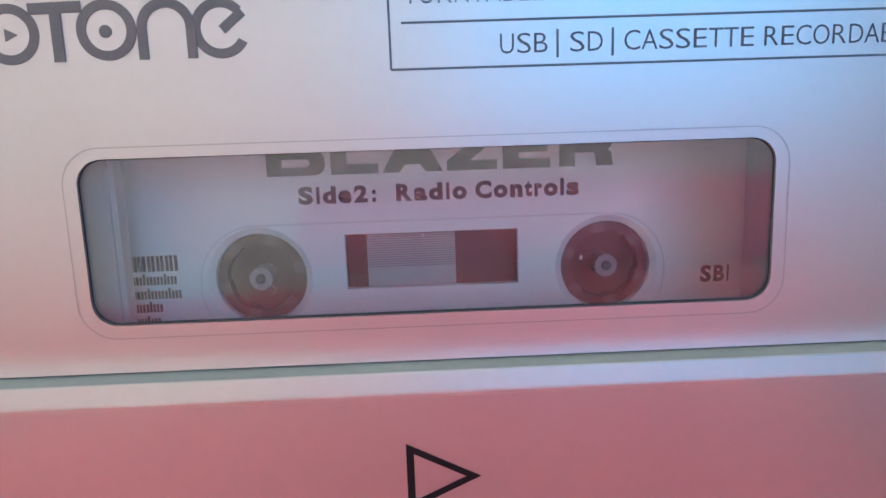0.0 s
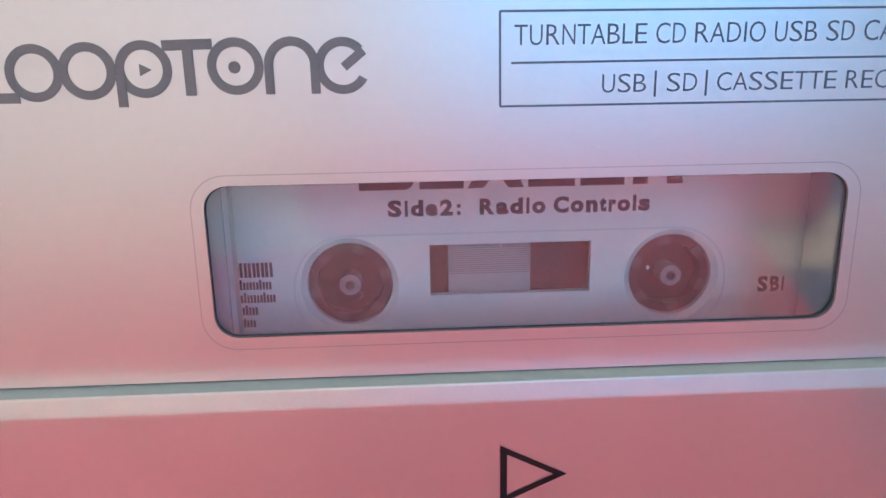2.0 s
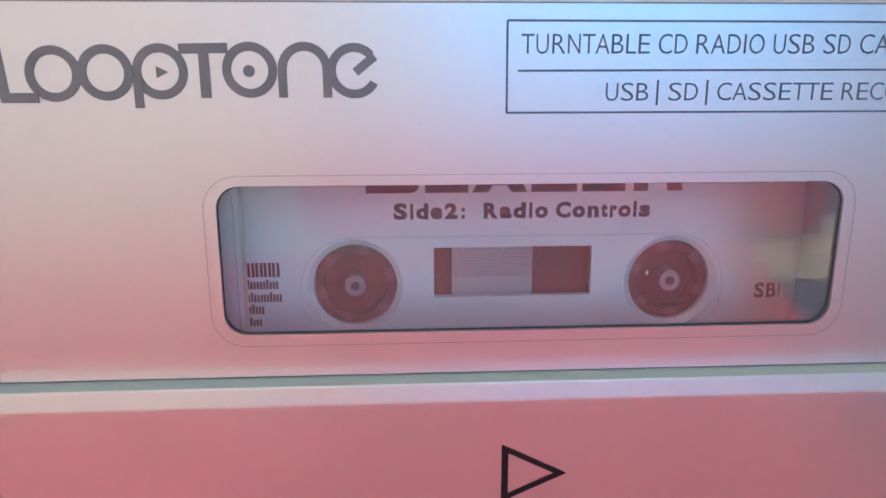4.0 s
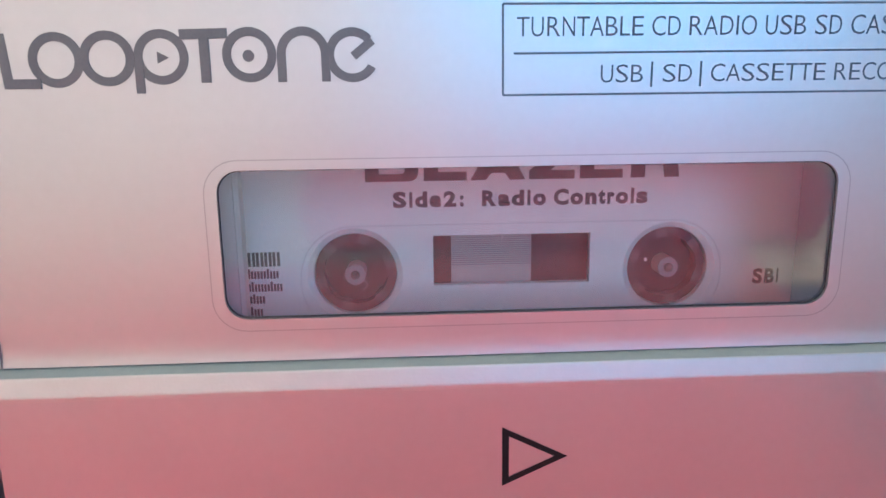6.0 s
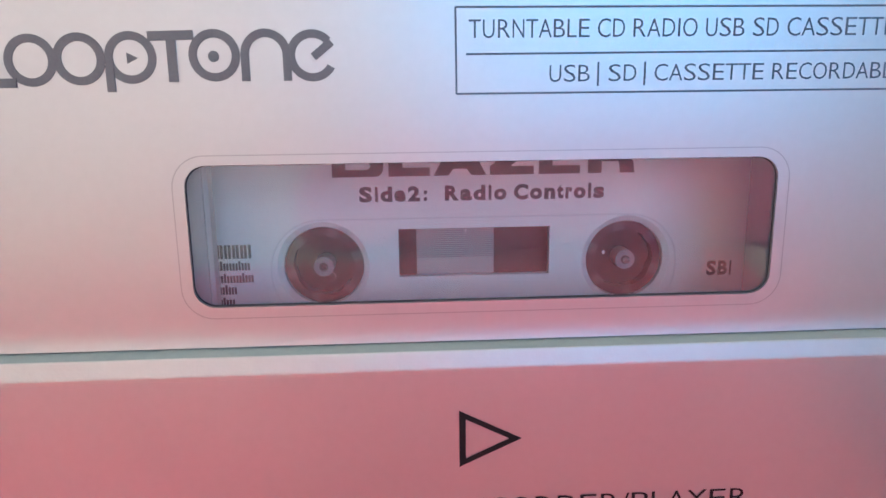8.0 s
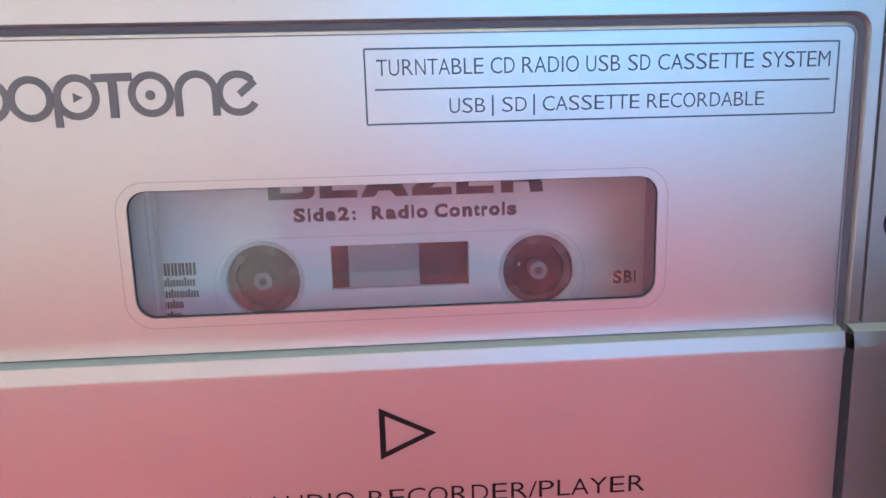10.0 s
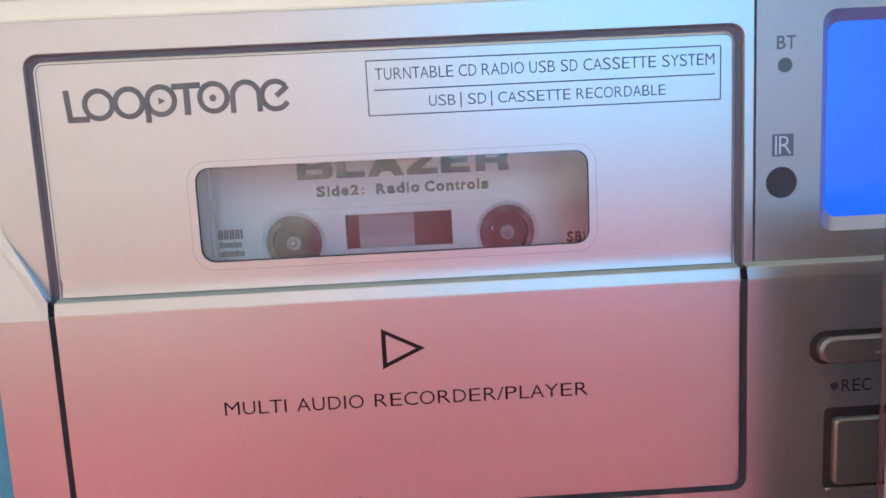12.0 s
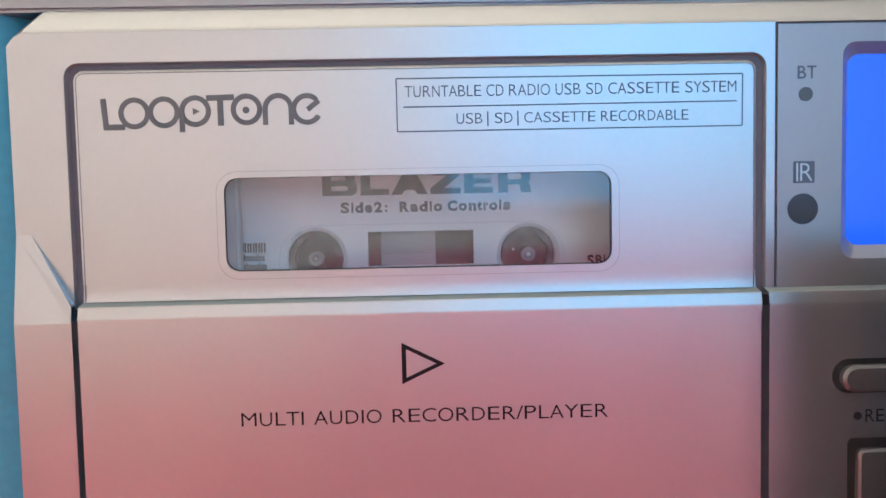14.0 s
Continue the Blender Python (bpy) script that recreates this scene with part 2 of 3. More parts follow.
def lettering(name, text, x0, x1, z0, z1, y, mat, parent, weight=0.0, label=""):
    """Flat print that fills the given width and cap height, letter by letter."""
    bm, pen, cap = bmesh.new(), 0.0, z1 - z0
    first, last = LETTERS[text[0]], LETTERS[text[-1]]
    span = sum(LETTERS[c][0] for c in text) - first[1] - (last[0] - last[2])
    k = (x1 - x0) / span
    for c in text:
        wide, left, right = LETTERS[c]
        if c != " ":
            me = glyph(c, weight)
            had = len(bm.verts)
            bm.from_mesh(me)
            bpy.data.meshes.remove(me)
            bm.verts.ensure_lookup_table()
            own = bm.verts[had:]
            xs, zs = [v.co.x for v in own], [v.co.y for v in own]
            lo, hi = (0.0, 1.0) if c not in "aeonrs" else (-0.015, 0.75)
            lo, hi = {".": (0, 0.14), ":": (0, 0.72), "t": (0, 0.93)}.get(c, (lo, hi))
            if c in "COSU":
                lo, hi = -0.02, 1.0 if c == "U" else 1.02
            for v in own:
                u, w = (v.co.x - min(xs)) / (max(xs) - min(xs)), (v.co.y - min(zs)) / (max(zs) - min(zs))
                v.co = (x0 + (pen + left - first[1] + u * (right - left)) * k, y, z0 + cap * (lo + w * (hi - lo)))
        pen += wide
    return part(name, bm, mat, parent, label)


# ---- room ----
def slab(name, x0, x1, y0, y1, z0, z1, mat, label, kind="structure"):
    return tagged(part(name, box(bmesh.new(), x0, x1, y0, y1, z0, z1), mat), label, name.split("_")[0], kind=kind)


TABLE = -0.6
slab("floor", -210, 210, -260, 160, -78, -75, FLOOR, "plain grey room floor")
slab("ceiling", -210, 210, -260, 160, 185, 190, CEIL, "cream painted ceiling")
slab("wall_west", -210, -200, -260, 160, -75, 185, WALL, "plain cream wall")
# this unseen wall is darkened to stand in for dark surroundings in reflections
slab("wall_east", 200, 210, -260, 160, -75, 185, DARKWALL, "unseen wall, coloured dark to darken reflections at the right")


def wall_with_window(name, y0, y1, wx0, wx1, wz0, wz1, slit=None):
    bm = bmesh.new()
    box(bm, -200, wx0, y0, y1, -75, 185)
    if slit:
        box(bm, wx1, slit[0], y0, y1, -75, 185)
        box(bm, slit[0], slit[1], y0, y1, -75, slit[2])
        box(bm, slit[0], slit[1], y0, y1, slit[3], 185)
    box(bm, slit[1] if slit else wx1, 200, y0, y1, -75, 185)
    box(bm, wx0, wx1, y0, y1, -75, wz0)
    box(bm, wx0, wx1, y0, y1, wz1, 185)
    return tagged(part(name, bm, WALL), "plain cream wall with a window opening", "wall", kind="structure")


wall_with_window("wall_north", 150, 160, -130, 66, 10, 114, (121, 190, 10, 114))
wall_with_window("wall_south", -260, -250, 5, 170, 10, 140)


def window_frame(name, x0, x1, z0, z1, y, bars):
    w = thing(name, (x0 + x1) / 2, y, z0, "white painted window frame with narrow mullions", "window")
    w["kind"] = "structure"
    for i, x in enumerate([x0 + 2, *bars, x1 - 2]):
        part("window_frame" if i in (0, len(bars) + 1) else "mullion", box(bmesh.new(), x - (2 if x in (x0 + 2, x1 - 2) else 3), x + (2 if x in (x0 + 2, x1 - 2) else 3), y - 3, y + 3, z0, z1, 0.4), MULLION, w)
    for z in (z0 + 2, z1 - 2):
        part("window_frame", box(bmesh.new(), x0 + 4, x1 - 4, y - 3, y + 3, z - 2, z + 2, 0.4), WHITE, w)
    return w


def backdrop(name, x0, x1, y, z0, z1, colour, strength, label):
    mat = bpy.data.materials.new(name)
    mat.use_nodes = True
    em = mat.node_tree.nodes.new("ShaderNodeEmission")
    em.inputs[0].default_value, em.inputs[1].default_value = (*colour, 1), strength
    mat.node_tree.links.new(em.outputs[0], mat.node_tree.nodes["Material Output"].inputs["Surface"])
    bm = bmesh.new()
    bm.faces.new([bm.verts.new(p) for p in ((x0, y, z0), (x1, y, z0), (x1, y, z1), (x0, y, z1))])
    tagged(part(name, bm, mat), label, "sky", kind="structure")


backdrop("backdrop_north", -260, 330, 200, -40, 200, (1, 1, 1), 3.0, "overexposed white daylight outside the window")
backdrop("backdrop_south", -60, 260, -300, -75, 200, (0.19, 0.56, 0.98), 0.72, "pale blue sky outside the window")
rear = window_frame("window_1", -130, 66, 10, 114, 139, [])
part("mullion", box(bmesh.new(), -63.6, -62.2, 137, 140, 14, 110, 0.3), MULLION, rear)
part("window_bolt", box(bmesh.new(), -59.6, -56.6, 133, 137, 14, 57, 0.8), MULLION, rear, "pale grey upright window bolt")
window_frame("window_2", 5, 170, 10, 140, -247, [])

cloth = bmesh.new()
bmesh.ops.create_grid(cloth, x_segments=60, y_segments=60, size=1)
for v in cloth.verts:
    u, w = (v.co.x + 1) / 2, (v.co.y + 1) / 2
    far = -48 - 0.3 * (-22 + u * 51)
    y = far + w * (38 - far)
    x = -37 + u * (51 + 0.32 * max(0, -y - 5))
    h = 0.25 * noise.noise(Vector((x * 0.06, y * 0.09, 0))) if y < -6 else 0
    v.co = (x, y, TABLE - 0.02 + min(0, h - 0.1))
tagged(part("tablecloth", cloth, CLOTH, smooth=True), "red cotton cloth spread over part of the dark table", "tablecloth")
runner = bmesh.new()
bmesh.ops.create_grid(runner, x_segments=40, y_segments=30, size=1)
for v in runner.verts:
    x, y = -12 + v.co.x * 56, -76 + v.co.y * 37
    v.co = (x, y, TABLE - 0.3 + 0.06 * noise.noise(Vector((x * 0.08, y * 0.08, 3))))
tagged(part("table_runner", runner, CREAM, smooth=True), "cream cotton runner lying under the red cloth's edge", "table runner")
# unseen soft red block, added only to redden reflections in pane and panels
cushion = bmesh.new()
bmesh.ops.create_cube(cushion, size=2)
bmesh.ops.subdivide_edges(cushion, edges=cushion.edges, cuts=12, use_grid_fill=True)
for v in cushion.verts:
    u, w, h = v.co
    bulge = 1 - 0.45 * max(abs(u), abs(h)) ** 4
    v.co = (13 + 24 * u * (1 - 0.05 * h * h), -56 + 6.5 * w * bulge + 0.3 * noise.noise(Vector((u * 3, w, h * 2))), -0.84 + 3.9 + 3.9 * h * (1 - 0.12 * u ** 4))
tagged(part("cushion", cushion, material("red_stand_in", (0.5, 0.09, 0.13), 0.85, 0.0, 0.2, 20, 0.4, 400, 0.2), smooth=True), "unseen red block added for its reflection in the silver door", "cushion")
table = thing("table", 0, -10, -75, "dark slate-coloured table under the red cloth", "table")
part("tabletop", box(bmesh.new(), -74, 74, -115, 37, -4.5, -1.0, 0.3), WOOD, table)
for x in (-70, 70):
    for y in (-111, 33):
        part("leg", box(bmesh.new(), x - 3, x + 3, y - 3, y + 3, -75, -4.5, 0.4), WOOD, table)

# ---- music system ----
sys_ = thing("music_system", 6, 12, TABLE, "silver and teal table-top cassette and record player", "music player")
X1 = 37.0  # the far end of the front panel

# upper face of the cassette bay, open below where the door runs on
GX0, GX1, GZ1 = -6.12, 6.17, 13.58
arc = rr(GX0, GX1, 5.2, GZ1, 0.26)
upper = [(-7.07, 10.62), (-7.07, 13.88), (-6.94, 14.04), (-6.8, 14.1), (6.32, 14.1), (6.32, 9.36), (GX1, 9.36)] + [p for p in arc if p[1] > 10] + [(GX0, 9.36), (-6.8, 10.62)]
part("bay_surround", plate(bmesh.new(), upper, 0, 0.4), SILVER, sys_, "brushed silver surround of the cassette bay")

# lower face, set forward
lower = [(-7.07, 9.08), (-7.07, 4.55), (X1, 4.55), (X1, 9.08), (GX1 - 0.03, 9.08)] + [(p[0] - 0.03 if p[0] > 0 else p[0] + 0.03, p[1]) for p in (rr(GX0, GX1, 5.2, GZ1, 0.26)[13:6:-1] + rr(GX0, GX1, 5.2, GZ1, 0.26)[6::-1])] + [(GX0 + 0.03, 9.08)]
part("lower_surround", plate(bmesh.new(), lower, -0.21, 0.4), SILVER, sys_, "silver lower front panel")


def ledge(x0, x1, name, parent):
    """The step between the upper and the lower face: a flat tread and a rounded front edge."""
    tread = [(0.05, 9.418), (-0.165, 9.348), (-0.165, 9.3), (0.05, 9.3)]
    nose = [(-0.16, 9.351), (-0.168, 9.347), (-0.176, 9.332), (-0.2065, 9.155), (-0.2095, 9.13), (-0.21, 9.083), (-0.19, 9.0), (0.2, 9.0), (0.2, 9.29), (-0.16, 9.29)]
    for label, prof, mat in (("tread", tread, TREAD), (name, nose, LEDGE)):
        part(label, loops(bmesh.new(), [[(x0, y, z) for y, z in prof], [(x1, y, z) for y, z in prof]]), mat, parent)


ledge(GX1 - 0.03, X1, "ledge", sys_)
facet = bmesh.new()
A0, A1, B, C, D, W = (-7.07, 0, 10.62), (-6.8, 0, 10.62), (GX0 + 0.03, -0.185, 9.36), (GX0 + 0.03, -0.21, 9.08), (-7.07, -0.21, 9.08), (GX0, 0, 9.36)
for f in ((A0, A1, B), (A0, B, C), (A0, C, D), (A1, W, B), (A0, D, (-7.07, 0.3, 9.08)), (A0, (-7.07, 0.3, 9.08), (-7.07, 0.3, 10.62))):
    facet.faces.new([facet.verts.new(p) for p in f])
bmesh.ops.remove_doubles(facet, verts=facet.verts, dist=1e-4)
part("corner_facet", facet, SILVER, sys_)

# body shell behind the faces
part("body", box(bmesh.new(), -6.98, X1, 1.9, 26, TABLE + 0.5, 14.1, 0.1), GAP, sys_, "dark inner body")
part("side_wall", box(bmesh.new(), -7.07, -6.6, 0.41, 2.0, 4.6, 14.08), SILVER, sys_)
part("bottom_strip", box(bmesh.new(), -7.07, X1, 0.3, 2.2, TABLE + 0.5, 4.5, 0.05), BUTTON, sys_, "grey recessed strip below the door")
BEVEL = ((0, 14.104), (0.03, 14.16), (0.34, 14.54), (0.42, 14.6), (26, 14.6), (26, 14.104))
part("top_bevel", loops(bmesh.new(), [[(x0, y, z) for (y, z), x0 in zip(BEVEL, (-6.8, -6.78, -6.6, -6.55, -6.55, -6.8))], [(X1, y, z) for y, z in BEVEL]]), SILVER, sys_, "bevelled silver top edge")
corner = bmesh.new()
lo = [(-7.07, 0, 10.7), (-7.07, 0, 13.88), (-6.94, 0, 14.04), (-6.8, 0, 14.104)]
hi = [(-7.01, 0.38, 10.7), (-7.01, 0.38, 14.05), (-6.84, 0.38, 14.4), (-6.6, 0.36, 14.56)]
for a, b, c, d in zip(lo, lo[1:], hi[1:], hi):
    corner.faces.new([corner.verts.new(p) for p in (a, b, c, d)])
bmesh.ops.remove_doubles(corner, verts=corner.verts, dist=1e-4)
part("rounded_corner", corner, SILVER, sys_, "", True)
lid = part("lid", box(bmesh.new(), -7.6, X1 + 0.3, 0.47, 26.5, 14.605, 15.66, 0.06), LID, sys_, "grey grained lid edge")
post = bmesh.new()
prof = [(-8.85, 20), (-8.85, 1.35)] + [(-7.975 - 0.875 * math.cos(radians(a)), 1.35 - 0.85 * math.sin(radians(a))) for a in range(10, 180, 10)] + [(-7.1, 1.35), (-7.1, 20)]
loops(post, [[(x, y, z) for x, y in prof] for z in (TABLE, 15.9)])
ngon(post, [(x, y, 15.9) for x, y in prof])
part("side_panel", post, TEAL, sys_, "teal lacquered rounded side panel", True)

# right-hand module with the display
glass = rr(7.53, 17.6, 9.89, 13.74, 0.24, 6)
mouter = [(min(max(6.37, x - 20 if x < 8 else x + 20), X1), min(max(9.4, z - 20 if z < 11 else z + 20), 14.06)) for x, z in glass]
inner = [(7.73 + (x - 7.53) * 9.67 / 10.07, 10.12 + (z - 9.89) * 3.44 / 3.85) for x, z in glass]
y_ = lambda pts, y: [(p[0], y, p[1]) for p in pts]
part("display_panel", loops(bmesh.new(), [y_(mouter, 0.049), y_(mouter, 0.0), y_(glass, 0.0)]), SILVER_DULL, sys_, "silver panel around the display")
part("display_bezel", loops(bmesh.new(), [y_(glass, 0.0), y_(inner, 0.2)]), BEZEL, sys_, "shaded grey rim of the display")
for x0, x1, z0, z1 in ((6.322, 6.369, 9.37, 14.1), (6.369, X1, 14.061, 14.1), (6.369, X1, 9.373, 9.399)):
    part("divider_gap", box(bmesh.new(), x0, x1, 0.04, 0.4, z0, z1), GAPGREY, sys_)
scr = part("display", plate(bmesh.new(), inner, 0.2, 0.3), SCREEN, sys_, "lit blue liquid crystal display")


def segments(x, on):
    """The bars of one display letter that are lit dark."""
    w, h, s = 0.4, 1.0, 0.065
    zs = 10.62
    spots = {"a": (x, zs + h, x + w, zs + h), "f": (x, zs + h / 2 + 0.06, x, zs + h - 0.06), "e": (x, zs + 0.06, x, zs + h / 2 - 0.06),
             "b": (x + w, zs + h / 2 + 0.06, x + w, zs + h - 0.06), "c": (x + w, zs + 0.06, x + w, zs + h / 2 - 0.06), "g": (x, zs + h / 2, x + w, zs + h / 2),
             "i": (x + w / 2, zs + h / 2 + 0.06, x + w / 2, zs + h - 0.06), "l": (x + w / 2, zs + 0.06, x + w / 2, zs + h / 2 - 0.06)}
    for k in on:
        part("segment", bar(bmesh.new(), *spots[k], s, 0.19, 0.198), SEGMENT, scr)


segments(9.12, "ail")
segments(9.68, "afebcg")

lettering("mode_print", "BT", 6.72, 7.06, 13.1, 13.33, -0.003, LINEWORK, sys_, 0.01)
part("indicator_lamp", disc(bmesh.new(), 6.87, 12.83, 0, 0.125, -0.01, 0.1, 32), LAMPGREY, sys_, "small grey indicator lamp")
icon = part("remote_icon", plate(bmesh.new(), rr(6.655, 7.04, 11.26, 11.65, 0.02, 2), -0.004, 0.05), LINEWORK, sys_)
lettering("icon_letter", "R", 6.78, 7.0, 11.3, 11.61, -0.008, SILVER, icon, -0.012)
part("icon_bar", bar(bmesh.new(), 6.725, 11.29, 6.725, 11.62, 0.03, -0.009, -0.005), SILVER, icon)
part("sensor_window", disc(bmesh.new(), 6.83, 10.8, 0, 0.275, -0.012, 0.1, 48), material("sensor_dark", (0.02, 0.018, 0.035), 0.15, 0, 0.05, 50), sys_, "round dark remote sensor window")

# controls on the lower right
pillo, pilli = rr(7.27, 10.6, 7.5, 8.12, 0.3, 8), rr(7.4, 10.5, 7.54, 8.02, 0.235, 8)
part("button_recess", plate(bmesh.new(), pillo, -0.214, -0.2), GAP, sys_)
skip = part("pill_button", plate(bmesh.new(), pilli, -0.36, -0.2, 0.05), BUTTON, sys_, "long rounded grey button")
part("button_mark", bar(bmesh.new(), 8.38, 7.72, 8.9, 7.72, 0.04, -0.365, -0.36), SILVER_EDGE, skip)
part("record_dot", disc(bmesh.new(), 7.74, 7.08, 0, 0.075, -0.216, -0.2, 20), LOWPRINT, sys_)
lettering("record_print", "REC", 7.88, 8.42, 6.97, 7.2, -0.214, LOWPRINT, sys_)
part("button_recess", plate(bmesh.new(), rr(7.56, 9.3, 5.12, 6.68, 0.1, 4), -0.214, -0.2), GAP, sys_)
part("square_button", plate(bmesh.new(), rr(7.7, 9.2, 5.24, 6.5, 0.1, 4), -0.34, -0.2, 0.04), BUTTON, sys_, "square grey record button")
part("recess_lip", plate(bmesh.new(), rr(7.62, 9.3, 5.07, 5.14, 0.03, 3), -0.235, -0.2, 0.015), SILVER_EDGE, sys_)
lettering("stop_print", "STOP/E.J.  PAUSE", 1.75, 4.66, 4.72, 4.94, -0.214, LOWPRINT, sys_)

# ---- cassette door ----
DX0, DX1 = -5.98, 6.01
door = part("cassette_door", plate(bmesh.new(), [(DX0, 9.08)] + rr(DX0, DX1 - 0.02, 5.32, 9.0, 0.16, 6, (1, 1, 0, 0))[0:14] + [(DX1 - 0.02, 9.08)], -0.21, 0.1), SILVER, sys_, "silver cassette door with a clear window")
win = rr(-3.44, 3.4, 9.9, 11.55, 0.25, 8)
rim = [(DX0 if x < 0 else DX1, z) for x, z in win]
outer = rr(DX0, DX1, 9.72, 13.46, 0.2, 8, (0, 0, 1, 1))
off = lambda d: rr(DX0 + d, DX1 - d, 9.72, 13.46 - d, max(0.05, 0.2 - d), 8, (0, 0, 1, 1))
part("upper_panel", loops(bmesh.new(), [y_(outer, 0.3), y_(outer, 0.05), y_(off(0.02), 0.015), y_(off(0.055), 0.0), y_(win, 0.0), y_(win, 0.035)]), SILVER, door)
foot = [(0.0, 9.72), (-0.0004, 9.66), (-0.0018, 9.6), (-0.005, 9.54), (-0.0105, 9.48), (-0.019, 9.417)]
flare = bmesh.new()
rows_ = [[flare.verts.new((x, y, z)) for x in (DX0 + 0.03, DX1 - 0.03)] for y, z in foot]
for a, b in zip(rows_, rows_[1:]):
    flare.faces.new((a[0], a[1], b[1], b[0]))
part("panel_foot", flare, SILVER, door, "", True)
# shadow line along the bevelled door edge, painted as thin dark strips
part("edge_shade", loops(bmesh.new(), [y_(off(0.058), -0.003), y_(off(0.074), -0.003)]), EDGESHADE, door)
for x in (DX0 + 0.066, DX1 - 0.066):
    part("edge_shade", box(bmesh.new(), x - 0.008, x + 0.008, -0.021, 0.0, 9.42, 9.722), EDGESHADE, door)
ledge(DX0, DX1, "door_ledge", door)
g1, g2 = rr(-3.58, 3.54, 9.76, 11.665, 0.37, 8), rr(-3.567, 3.527, 9.773, 11.652, 0.36, 8)
# flat ring: the embossed line's shade is put into a darker silver
part("window_groove", loops(bmesh.new(), [y_(g1, -0.003), y_(g2, -0.003)]), SILVER_DULL, door, "fine embossed line around the window, its shade drawn as a darker ring")
# the shadowed rim of the opening, drawn as a thin dark strip
lip = rr(-3.425, 3.385, 9.925, 11.54, 0.24, 8)
part("lip_shade", loops(bmesh.new(), [y_(win, 0.034), y_(lip, 0.036)]), GAP, door, "thin dark strip painting the shade inside the window edge")
# hidden white reflector, added to bounce light onto the cassette
part("bounce_ring", loops(bmesh.new(), [y_(rr(-3.95, 3.85, 9.35, 12.0, 0.3, 8), 0.28), y_(rr(-5.6, 5.6, 9.45, 13.0, 0.2, 8), 0.28)]), SHELL, door, "hidden white ring added behind the door to brighten the cassette")
pane = part("window_pane", plate(bmesh.new(), rr(-4.1, 4.1, 9.42, 12.2, 0.1, 8), 0.04, 0.058), PANE, door, "clear plastic window pane")
pane.visible_shadow = False
part("door_gap", loops(bmesh.new(), [y_(rr(GX0 - 0.1, GX1 + 0.1, 5.1, GZ1 + 0.1, 0.1, 8), 0.071), y_(rr(-5.7, 5.7, 5.6, 13.1, 0.1, 8), 0.085)]), GAPGREY, sys_, "dark gap round the door")
chamfer = lambda d: rr(GX0 + d, GX1 - d, 9.3, GZ1 - d, 0.26 - d, 8, (0, 0, 1, 1))
# edge of the bay in darker silver, its shade put into the colour
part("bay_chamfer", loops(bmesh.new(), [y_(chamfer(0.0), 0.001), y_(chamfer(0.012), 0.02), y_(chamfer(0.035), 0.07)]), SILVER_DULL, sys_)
part("finger_notch", disc(bmesh.new(), -0.95, 5.36, 0, 0.15, -0.214, -0.2, 24), GAP, door)

# print on the door
P = -0.004
for i, (a, b) in enumerate((((-0.375, 13.22), (5.74, 13.21)), ((5.74, 13.21), (5.735, 12.3)), ((5.735, 12.3), (-0.37, 12.3)), ((-0.37, 12.3), (-0.375, 13.22)), ((-0.26, 12.725), (5.64, 12.735)))):
    part("print_line", bar(bmesh.new(), *a, *b, 0.022, P, 0), LINEWORK, door)
def words(name, row, z0, z1, y, ink):
    for text, x0, x1 in row:
        if text == "|":
            part(name, bar(bmesh.new(), x0, z0 - 0.05, x0, z1 + 0.03, 0.022, y, 0), ink, door)
            continue
        lettering(name, text, x0, x1, z0, z1, y, ink, door, -0.006)


words("feature_print", (("TURNTABLE", -0.23, 1.11), ("CD", 1.2, 1.505), ("RADIO", 1.6, 2.325), ("USB", 2.42, 2.86), ("SD", 2.96, 3.25), ("CASSETTE", 3.35, 4.61), ("SYSTEM", 4.72, 5.63)), 12.895, 13.09, P, LINEWORK)
words("record_feature_print", (("USB", 0.67, 1.125), ("|", 1.22, 1.245), ("SD", 1.34, 1.655), ("|", 1.75, 1.775), ("CASSETTE", 1.86, 3.12), ("RECORDABLE", 3.22, 4.775)), 12.42, 12.6, P, LINEWORK)
words("model_print", (("MULTI", -3.22, -2.13), ("AUDIO", -1.95, -0.76), ("RECORDER/PLAYER", -0.57, 3.25)), 7.19, 7.43, -0.216, BLACK)
tri = [(-0.385, 8.605), (0.375, 8.22), (-0.385, 7.87)]
cx, cz = sum(p[0] for p in tri) / 3, sum(p[1] for p in tri) / 3
tin = [(cx + (x - cx) * 0.69, cz + (z - cz) * 0.69) for x, z in tri]
part("play_mark", loops(bmesh.new(), [y_(tri, -0.216), y_(tin, -0.216)]), BLACK, door, "black outlined triangle")

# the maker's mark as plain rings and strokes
mark = lambda bm, label="": part("maker_mark", bm, PRINT, door, label)
mark(bar(bmesh.new(), -5.46, 12.96, -5.42, 12.42, 0.1, P, 0))
mark(bar(bmesh.new(), -5.44, 12.465, -5.1, 12.465, 0.1, P - 0.011, 0))
for i, (x, z) in enumerate(((-4.93, 12.7), (-4.42, 12.71), (-3.88, 12.72), (-2.99, 12.735))):
    mark(disc(bmesh.new(), x, z, 0.185, 0.275, P - 0.003 * (i % 2) - 0.002, 0))
mark(bar(bmesh.new(), -4.11, 12.65, -4.11, 12.36, 0.09, P - 0.008, 0))
mark(bar(bmesh.new(), -3.68, 12.94, -3.2, 12.95, 0.1, P - 0.011, 0))
mark(bar(bmesh.new(), -3.44, 12.92, -3.44, 12.46, 0.1, P - 0.014, 0))
mark(plate(bmesh.new(), [(-3.92, 12.775), (-3.8, 12.715), (-3.92, 12.655)], P, 0))
